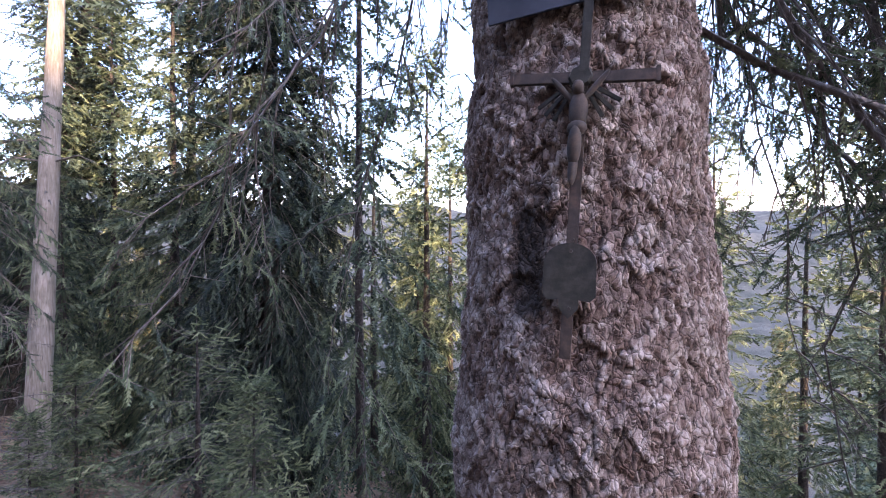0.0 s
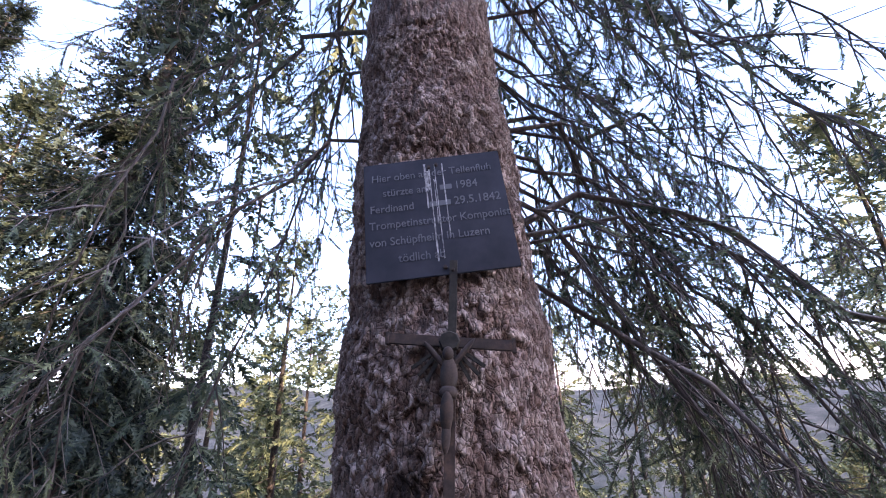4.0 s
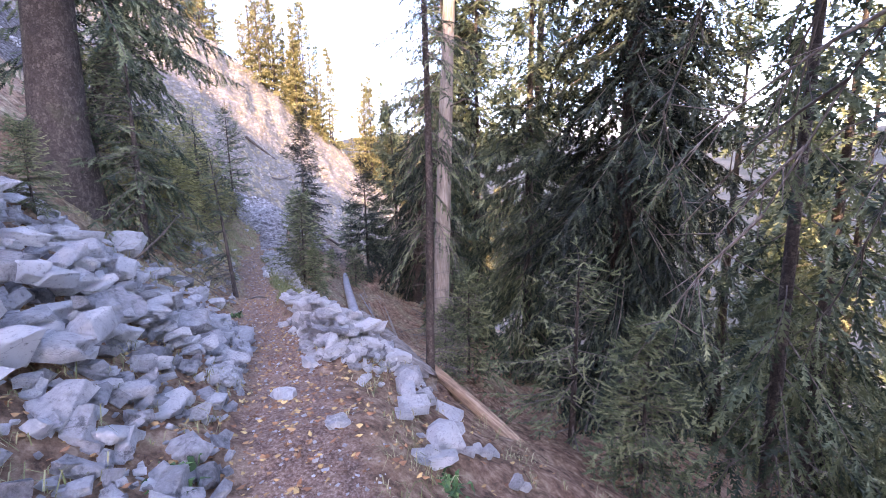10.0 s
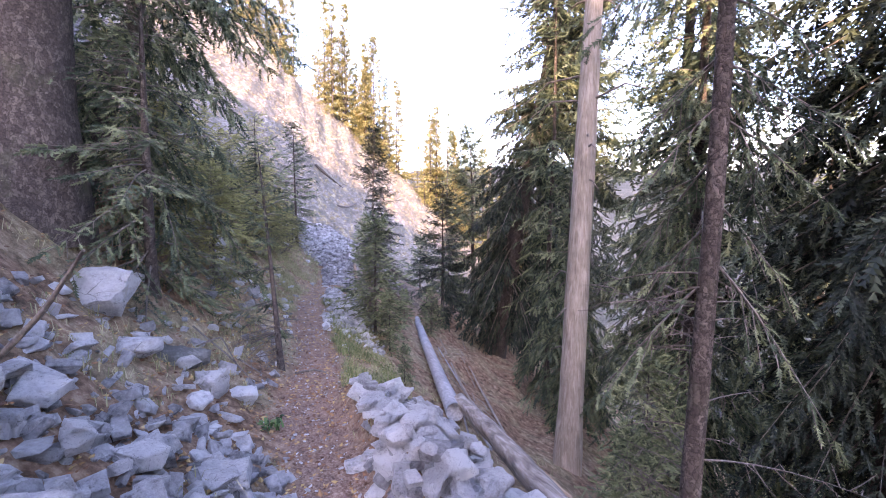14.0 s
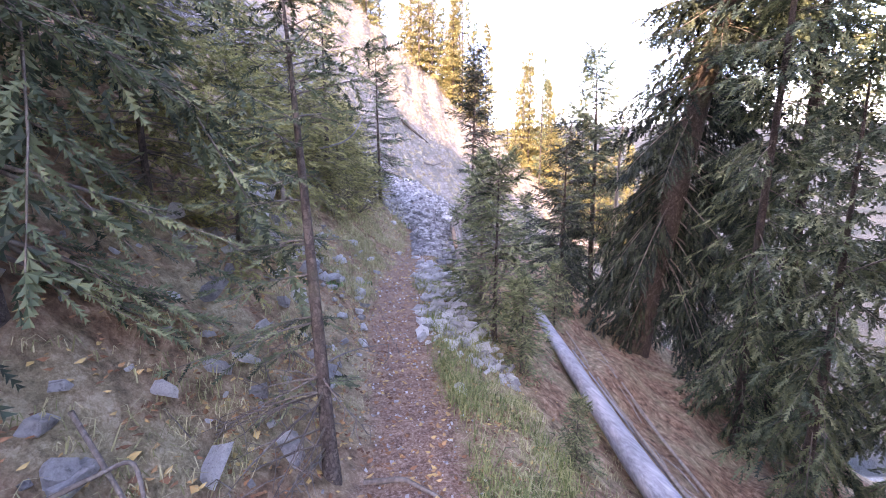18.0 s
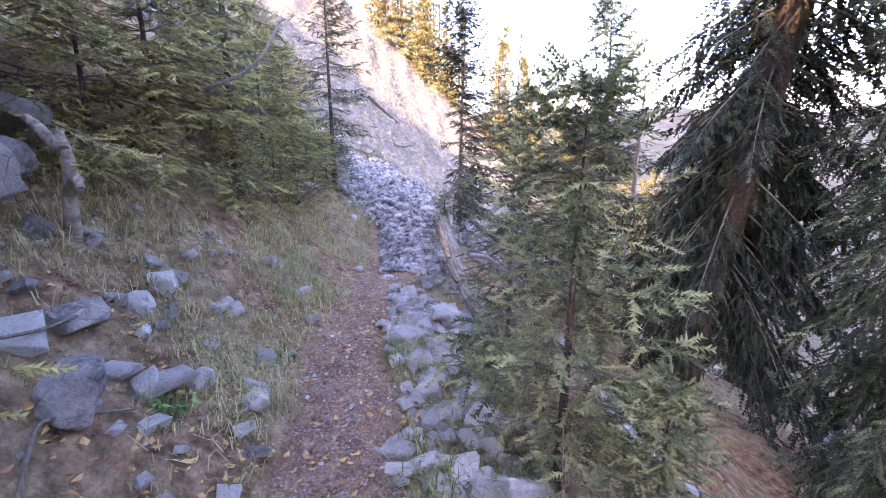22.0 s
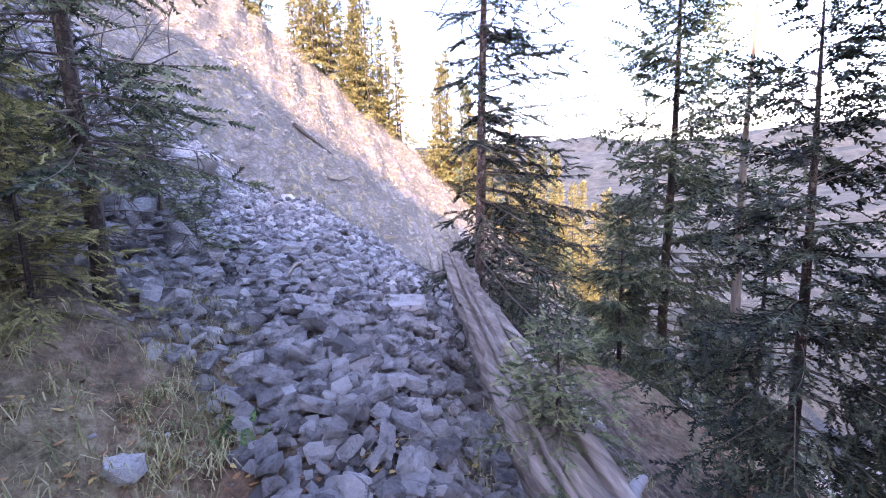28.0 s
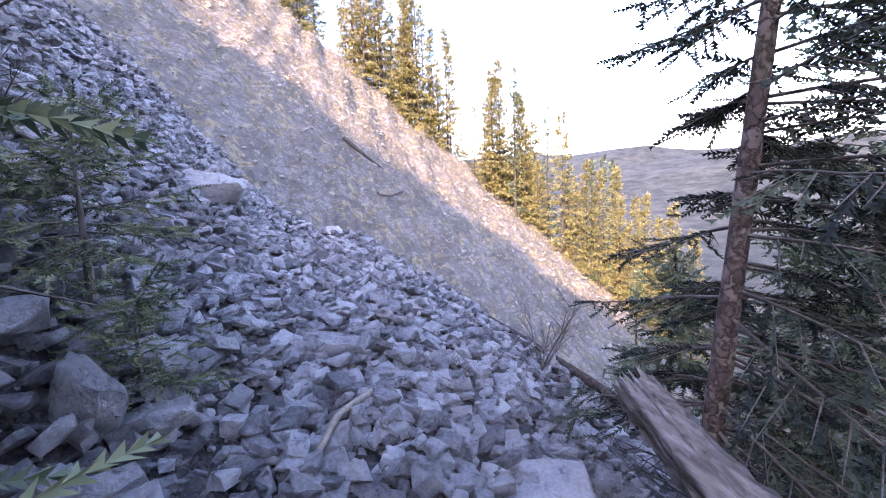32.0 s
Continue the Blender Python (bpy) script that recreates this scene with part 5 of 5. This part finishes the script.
rng = np.random.RandomState(90)
pts, ln = [], []
for i in range(9000):
    s, d = rng.uniform(-1, 19.5), rng.choice((-1, 1)) * rng.uniform(0.3, 1.0) ** 1.0 * rng.uniform(0.9, 3.2)
    if s < 8 and rng.rand() < 0.6 or d < -1.5 and rng.rand() < 0.5 or math.sin(s * 2.9 + 2 * math.sin(d * 3.1)) + math.sin(d * 4.3 + s) < rng.normal(-0.1, 0.7):
        continue
    pts.append((s, float(np.interp(s, PATH_S, PATH_N)) + d))
    ln.append(rng.uniform(0.04, 0.14))
pts = np.array(pts)
pts = spots(pts[:, 0], pts[:, 1])
blades("grass", pts, ln, 91, M_GRASS, "dry yellow-green mountain grass", "grass", per=8, wide=0.0026, spread=1.7)


pts, ln = [], []
for i in range(1500):
    s, d = rng.uniform(9.0, 14.5), -0.32 - 0.8 * rng.rand() ** 1.3
    if math.sin(s * 4.1) + math.sin(d * 6 + 2 * s) < rng.normal(-0.5, 0.6):
        continue
    pts.append((s, float(np.interp(s, PATH_S, PATH_N)) + d))
    ln.append(rng.uniform(0.06, 0.19))
pts = np.array(pts)
blades("trailside_grass", spots(pts[:, 0], pts[:, 1]), ln, 90, M_GRASS_GREEN, "green grass tufts on the outer trail edge", "grass", per=10, wide=0.003, spread=1.4)
pts, ln = [], []
for i in range(4200):
    s, d = rng.uniform(13.0, 20.2), rng.uniform(0.3, 2.0)
    if math.sin(s * 3.7 + 2 * math.sin(d * 2.6)) + math.sin(d * 5.1 - s) < rng.normal(-0.1, 0.7):
        continue
    pts.append((s, float(np.interp(s, PATH_S, PATH_N)) + d))
    ln.append(rng.uniform(0.05, 0.16))
pts = np.array(pts)
blades("dry_grass", spots(pts[:, 0], pts[:, 1]), ln, 92, M_GRASS, "long dry straw-coloured grass on the bank", "grass", per=9, wide=0.0026, spread=1.7)
pts, ln = [], []
for i in range(5000):
    lat, fwd = rng.uniform(-42, 20), CREST - 30 * rng.rand() ** 1.3
    x, y = FACE_O + lat * FACE_R + fwd * FACE_F
    pts.append((x, y))
    ln.append(rng.uniform(0.12, 0.34))
pts = np.array(pts)
blades("slope_grass", np.column_stack([pts, land(pts[:, 0], pts[:, 1])[0]]), ln, 93, M_STRAW, "tufts of yellow dry grass on the steep slope", "grass", per=6, wide=0.025, spread=1.5)


# ---- litter, pebbles ----
def flakes(name, pts, seed, material, label, category, size=0.05):
    """Small curled leaves lying on the ground."""
    rng = np.random.RandomState(seed)
    P = np.asarray(pts)
    az, ln = rng.uniform(0, 6.283, len(P)), size * rng.uniform(0.5, 1.3, len(P))
    a = np.stack([np.cos(az), np.sin(az), rng.normal(0, 0.25, len(P))], 1) * ln[:, None]
    b = np.stack([-np.sin(az), np.cos(az), rng.normal(0, 0.3, len(P))], 1) * ln[:, None] * 0.32
    up = np.array([0, 0, 1.0]) * ln[:, None]
    P = P + up * 0.25
    V = np.stack([P - a * 0.5, P + b - up * 0.12, P + up * 0.1, P - b - up * 0.12, P + a * 0.5], 1).reshape(-1, 3)
    k2 = (np.arange(len(P)) * 5)[:, None]
    F = np.concatenate([k2 + np.array([[0, 3, 2]]), k2 + np.array([[0, 2, 1]]), k2 + np.array([[4, 2, 3]]), k2 + np.array([[4, 1, 2]])])
    return tagged(new(name, mesh_from(name, V, F, material, True)), label, category, kind="stuff")


q = [(rng.uniform(3.0, 19.0), rng.normal(0.3, 1.0)) for i in range(11000)]
flakes("leaf_litter", spots([a for a, b in q], [float(np.interp(a, PATH_S, PATH_N)) + 0.3 + b for a, b in q]), 94, M_LITTER, "dry fallen leaves, brown and yellow", "leaves", 0.042)
q = [(rng.uniform(0.5, 19), rng.normal(0, 0.26)) for i in range(2200)]
pb = [0.010 + 0.03 * rng.rand() ** 3 for _ in q]
tagged(rubble("trail_gravel", spots([a for a, b in q], [float(np.interp(a, PATH_S, PATH_N)) + b for a, b in q]), pb, 95, None, 40), "fine stone chips on the trail", "gravel", kind="stuff")
for s0, s1, a, b, count, seed, lab in ((2.8, 7.6, 0.5, 2.7, 1900, 96, "small stones between the blocks"), (4.8, 8.9, -1.3, -0.05, 1500, 97, "small stones of the trail edge wall"), (11.8, 15.8, -0.8, 0.25, 500, 98, "stone chips at the trail edge"), (7.4, 15, 0.8, 2.3, 220, 99, "small stones in the bank")):
    q = [(rng.uniform(s0, s1), rng.uniform(a, b)) for i in range(count)]
    sz = [0.03 + 0.15 * rng.rand() ** 2 for _ in q]
    tagged(rubble("small_stones", spots([c for c, d in q], [d for c, d in q], np.array(sz) * 0.15), sz, seed, None, 40), lab, "stones", kind="stuff")


# ---- single boulders ----
def boulder(s, n, size, seed, label, squash=(1, 1, 0.7), turn=0.0, tilt=0.0, lift=0.0):
    bm = bmesh.new()
    rng = np.random.RandomState(seed)
    for _ in range(26):
        p = rng.normal(0, 1, 3)
        p /= np.abs(p).max() ** 0.7 * np.linalg.norm(p) ** 0.3
        bm.verts.new(p * 0.5 * np.array(squash) * size)
    bmesh.ops.convex_hull(bm, input=bm.verts[:])
    bmesh.ops.delete(bm, geom=[v for v in bm.verts if not v.link_faces], context="VERTS")
    bmesh.ops.triangulate(bm, faces=bm.faces[:])
    bmesh.ops.subdivide_edges(bm, edges=bm.edges[:], cuts=2, use_grid_fill=True)
    for v in bm.verts:
        v.co += Vector(noise.noise_vector(v.co * 3.5 / size + Vector((seed, 0, 0)))) * 0.05 * size + Vector(noise.noise_vector(v.co * 9 / size + Vector((0, seed, 0)))) * 0.025 * size
    me = bpy.data.meshes.new("boulder")
    bm.to_mesh(me)
    bm.free()
    me.materials.append(M_ROCK_DARK if "mossy" in label else M_STONE)
    ob = new("boulder", me)
    p = spot(s, n, size * squash[2] * 0.18 + lift)
    ob.matrix_basis = pose(p.x, p.y, p.z, tilt, tilt * 0.5, turn)
    return tagged(ob, label, "boulder")


boulder(8.6, 2.1, 0.55, 1, "large mossy grey boulder on the bank", (1, 0.9, 0.75), 40)
boulder(8.6, 1.52, 0.45, 2, "flat tilted mossy limestone slab on the bank", (1.1, 0.75, 0.4), 110, 18)
boulder(8.3, 1.2, 0.32, 3, "pitted mossy limestone block by the trail", (0.8, 0.7, 1.0), 20)
boulder(8.45, 1.0, 0.28, 4, "limestone block by the trail", (1, 0.7, 0.7), 70)
boulder(7.85, 1.2, 0.22, 5, "small limestone block on the bank", (1, 0.8, 0.6), 15)
boulder(8.05, 1.66, 0.34, 6, "half-buried limestone block on the bank", (1.1, 0.8, 0.5), 85)
boulder(12.7, 1.5, 0.3, 7, "angular grey boulder in the grass", (1, 0.9, 0.9), 30)
boulder(13.25, 1.0, 0.16, 8, "pale stone in the grass", (1, 0.8, 0.7), 60)
boulder(13.2, 1.25, 0.18, 9, "pale stone in the grass", (1, 0.8, 0.7), 10)
boulder(13.6, 1.7, 0.2, 10, "pale stone in the grass", (1, 0.8, 0.8), 10)
boulder(13.2, 1.75, 0.27, 11, "flat pale stone in the grass", (1, 0.8, 0.5), 130)
for s, n, k2, sd in ((14.1, 2.7, 0.6, 12), (13.3, 2.4, 0.7, 13), (12.9, 2.25, 0.55, 14), (12.45, 1.95, 0.5, 15), (13.7, 2.5, 0.5, 16), (12.9, 2.7, 0.6, 17)):
    boulder(s, n, k2, sd, "grey mossy rock ledge block on the bank", (1.1, 0.9, 0.55), sd * 37, 8)
boulder(20.85, 1.05, 0.34, 18, "smooth pale limestone block in the scree", (0.85, 0.6, 1.1), 35, 20)
boulder(21.0, 0.88, 0.3, 19, "flat pale limestone slab in the scree", (1, 0.8, 0.4), 75)
boulder(21.3, 1.05, 0.32, 20, "grey limestone block in the scree", (1.2, 0.8, 0.5), 55)
boulder(20.95, 1.4, 0.34, 21, "pale limestone block in the scree", (1.2, 0.8, 0.55), 95)
boulder(21.0, -0.85, 0.46, 22, "broad cracked limestone slab beside the rotten log", (1.2, 0.75, 0.35), 60, 12)
boulder(22.0, 0.25, 0.36, 23, "limestone block in the scree", (1.3, 0.7, 0.5), 30)
boulder(18.6, 0.72, 0.15, 24, "pale stone beside the trail", (1, 0.9, 0.8), 30)
boulder(16.5, 0.56, 0.15, 25, "stone in the trail", (1, 0.8, 0.6), 30)
boulder(16.15, 0.2, 0.16, 26, "flat stone in the trail", (1.2, 0.8, 0.4), 80)
boulder(18.5, 1.4, 0.26, 27, "pale stone under the spruces", (1, 0.8, 0.7), 30)
boulder(14.2, 0.12, 0.26, 28, "grey limestone block at the trail edge", (1, 0.8, 0.7), 20)
boulder(13.95, 0.02, 0.25, 29, "grey limestone block at the trail edge", (1.1, 0.8, 0.6), 100)
boulder(14.4, -0.25, 0.42, 30, "dark grey limestone block at the trail edge", (1, 0.8, 0.7), 50)
boulder(13.85, 1.67, 0.2, 31, "pale stone in the grass", (0.8, 0.7, 1.0), 50)
boulder(14.1, 1.35, 0.16, 32, "pale stone in the grass", (1, 0.8, 0.7), 10)
boulder(16.1, -0.32, 0.28, 33, "grooved grey limestone block beside the log", (1.1, 0.8, 0.6), 10)
boulder(24.6, 1.8, 0.75, 34, "dark mossy rock ledge sticking out of the scree", (1.4, 0.8, 0.6), 70, 6, -0.08)
boulder(11.0, -0.05, 0.13, 35, "pale stone beside the trail", (0.8, 0.7, 1.0), 10)
boulder(4.85, 1.45, 0.62, 36, "broad flat limestone slab in the heap", (1.2, 0.8, 0.4), 20, 10)
boulder(5.7, 1.0, 0.55, 37, "large pale limestone block in the heap", (1.1, 0.8, 0.5), 130, 12)
boulder(4.28, 0.2, 0.2, 38, "stone lying in the trail", (1.2, 0.7, 0.5), 0)
boulder(3.5, -0.08, 0.16, 39, "stone lying in the trail", (1, 0.7, 0.5), 40)
boulder(6.9, -0.05, 0.16, 40, "stone lying in the trail", (1, 0.8, 0.6), 40)
boulder(7.3, 0.02, 0.2, 41, "stone lying in the trail", (1.2, 0.8, 0.5), 70)

# red and white trail mark on a rock
mark = boulder(26.0, 0.4, 0.3, 50, "grey rock with a red and white painted trail mark", (1, 0.8, 0.9), 30)
mark_at = mark.matrix_basis.translation
for dx, mat in ((-0.03, M_WHITE), (0.03, M_RED)):
    side = Vector((FACE_R[0], FACE_R[1], 0))
    toward = Vector((-FACE_F[0], -FACE_F[1], 0))
    bm = slab(0.022, 0.06, 0.02, 0.003)
    p = mark_at + toward * 0.13 + side * dx * 0.4 + Vector((0, 0, 0.06))
    part("paint_stripe", bm, mat, mark, m=mark.matrix_basis.inverted() @ pose(p.x, p.y, p.z, 0, 0, 52))

# ---- sticks, poles, roots ----
def pole(name, ends, r0, r1, label, seed, material=None, category="branch"):
    """A bent stick through (s, n, z above ground) points."""
    w = [spot(s, n, z) for s, n, z in ends]
    ob = thing(name, w[0], label, category)
    pts = [np.array(p - w[0]) for p in w]
    child("stem", log_mesh(pts, list(np.linspace(r0, r1, len(pts))), sides=8, rings=26, rough=0.08, seed=seed, material=material or M_TWIG), ob)
    return ob


for i, (off, s0, s1) in enumerate(((-0.45, 9.4, 16.5), (-0.62, 9.0, 15.0), (-0.85, 9.8, 17.5), (-0.3, 9.2, 11.6), (-1.05, 10.5, 15.5), (0.12, 8.6, 10.9))):
    mid = (s0 + s1) / 2
    pole("fallen_pole", [(s0, -1.5 - 0.05 * (s0 - 9) + off, 0.06), (mid, -1.55 - 0.17 * (mid - 9.5) + off + 0.16 * math.sin(i * 2.3), 0.09), (s1, -1.5 - 0.17 * (s1 - 9.5) + off + 0.5 * math.sin(i * 2.3), 0.08)], 0.028 - 0.003 * i, 0.012, "thin weathered pole lying along the slope", 60 + i, M_LOG if i % 2 else M_DEADWOOD, "pole")
for i in range(16):
    s = rng.uniform(9.5, 15)
    n = -1.5 - 0.17 * (s - 9.5) + rng.uniform(-1.0, -0.1)
    a = rng.uniform(-0.5, 0.5)
    pole("stick", [(s, n, 0.05), (s + 0.35 * math.cos(a), n + 0.35 * math.sin(a), 0.09), (s + 0.8 * math.cos(a), n + 0.8 * math.sin(a), 0.04)], 0.012, 0.005, "short dry stick on the slope", 80 + i, M_DEADWOOD)
pole("bare_branch", [(6.55, 1.9, 0.0), (6.3, 1.5, 0.3), (6.1, 1.2, 0.75), (5.9, 0.98, 1.15)], 0.018, 0.005, "bare dark branch sticking out of the stones", 100, M_TWIG)
pole("bare_branch", [(15.65, 2.05, 0.95), (15.5, 1.85, 1.15), (15.1, 1.4, 1.65), (15.0, 1.2, 1.95), (15.0, 1.05, 2.35)], 0.022, 0.010, "pale arching dead branch over the bank", 101, M_LOG)
pole("stick", [(21.35, -0.02, 0.06), (21.1, 0.15, 0.12), (20.8, 0.28, 0.05)], 0.02, 0.014, "grey stick lying on the scree", 102, M_DEADWOOD)
pole("root", [(9.9, 0.62, 0.0), (9.85, 0.4, 0.025), (9.7, 0.2, 0.0)], 0.018, 0.01, "root crossing the trail", 103, M_TWIG, "root")
pole("fallen_log", [(26.6, 0.5, 0.12), (25.4, -1.1, 0.12), (24.0, -2.7, 0.15), (22.9, -3.4, 0.1)], 0.09, 0.06, "dark log lying along the edge of the scree", 104, M_BARK_DARK, "log")
pole("fallen_log", [(53.8, 0.85, 0.15), (54.0, -0.6, 0.2), (54.2, -2.1, 0.15)], 0.15, 0.12, "dark fallen log far up the steep slope", 105, M_BARK_DARK, "log")
pole("fallen_log", [(50.0, -1.4, 0.15), (51.3, -2.4, 0.3), (52.6, -3.5, 0.2)], 0.10, 0.08, "pale fallen log far up the steep slope", 106, M_TWIG, "log")
pole("broken_branch", [(18.2, -1.3, 0.25), (18.7, -1.75, 0.3), (19.0, -2.1, 0.2)], 0.05, 0.035, "pale broken branch stub beside the rotten log", 107, M_LOG)
for i, ends in enumerate(([(9.3, 1.6, 0.1), (9.0, 1.2, 0.15), (8.85, 0.95, 0.05)], [(9.0, 1.5, 0.05), (9.15, 1.3, 0.3), (8.9, 1.1, 0.1)], [(9.2, 1.15, 0.12), (9.1, 0.9, 0.1)], [(12.2, 1.9, 0.06), (12.9, 1.7, 0.1), (13.6, 1.75, 0.06)], [(12.0, 1.3, 0.05), (12.5, 1.5, 0.08), (12.8, 1.35, 0.04)])):
    pole("stick", ends, 0.010, 0.005, "dry stick lying on the bank", 110 + i, M_TWIG)
# weathered root stump on the bank
stump = thing("root_stump", spot(13.75, 2.08), "grey weathered root stump with gnarled arms", "stump")
for ends, r0, r1 in ((((0, 0, -0.1), (0.03, 0.02, 0.2), (0.0, 0.05, 0.42), (-0.12, 0.0, 0.62)), 0.05, 0.035), (((-0.02, 0.02, 0.5), (-0.2, -0.12, 0.68), (-0.42, -0.2, 0.72)), 0.045, 0.02),
                     (((0.02, 0.02, 0.25), (0.2, 0.08, 0.36), (0.33, 0.1, 0.3)), 0.045, 0.02), (((0, 0, 0.05), (-0.15, 0.12, -0.02), (-0.3, 0.2, -0.06)), 0.05, 0.02)):
    child("root_arm", log_mesh([np.array(p) for p in ends], list(np.linspace(r0, r1, len(ends))), sides=12, rings=18, rough=0.18, seed=int(r0 * 1000), material=M_ROT, groove=0.3), stump)


def bare_shrub(where, h, seed, label):
    rng = np.random.RandomState(seed)
    ob = thing("bare_shrub", where, label, "shrub")
    for b in range(7):
        lines = []

        def grow(p, way, length, r, depth):
            t = np.linspace(0, 1, 5)[:, None]
            bend = rng.normal(0, 0.18, 3)
            pts = p + length * (t * way + t ** 2 * bend)
            lines.append((pts, r * (1 - 0.5 * t[:, 0])))
            if depth:
                for _ in range(4):
                    q = rng.uniform(0.35, 1.0)
                    w = way + rng.normal(0, 0.55, 3)
                    grow(p + length * (q * way + q * q * bend), w / np.linalg.norm(w), length * rng.uniform(0.4, 0.65), r * 0.5, depth - 1)

        w = np.array([rng.normal(0, 0.5) + 0.25, rng.normal(0, 0.5) + 0.35, 1.0])
        grow(np.zeros(3), w / np.linalg.norm(w), h * rng.uniform(0.5, 0.9), 0.011, 2)
        v, f = tubes(lines, 4)
        child("stem", mesh_from("stem", v, f, M_TWIG), ob)
    return ob


bare_shrub(spot(21.3, 1.95), 1.3, 7, "leafless dark shrub on the stony bank")
bare_shrub(spot(23.4, -1.9), 0.8, 8, "leafless shrub at the edge of the scree")
bare_shrub(spot(16.0, 1.75), 0.7, 9, "leafless tangle under the young spruces")
bare_shrub(spot(17.2, 1.45), 0.6, 10, "leafless tangle under the young spruces")
# herbs
for i, (s, n) in enumerate(((19.0, 0.38), (12.9, 1.3), (13.8, 1.0), (8.1, 0.75), (3.1, 0.75), (3.0, -0.6))):
    p = spot(s, n)
    q = np.array([p]) + np.random.RandomState(i).normal(0, 0.06, (14, 3)) * (1, 1, 0)
    blades("herb", q, [0.09] * 14, 120 + i, M_HERB, "low green herb beside the trail", "herb", per=3, wide=0.014, spread=1.2)
# stubs on the dead trunk
for i in range(14):
    z0, a = rng.uniform(0.8, 9), rng.uniform(0, 6.283)
    c = np.array([-0.036 * z0, 0.107 * z0, z0])
    o2 = np.array([math.cos(a), math.sin(a), rng.uniform(-0.3, 0.2)])
    L2 = rng.uniform(0.3, 0.5) if i % 4 else 1.1
    v, f = tubes([(np.stack([c, c + o2 * L2 * 0.6, c + o2 * L2 + np.array([0, 0, -0.25 * L2])]), np.array([0.022, 0.015, 0.006]))], 6)
    child("branch_stub", mesh_from("branch_stub", v, f, M_TWIG), snag)
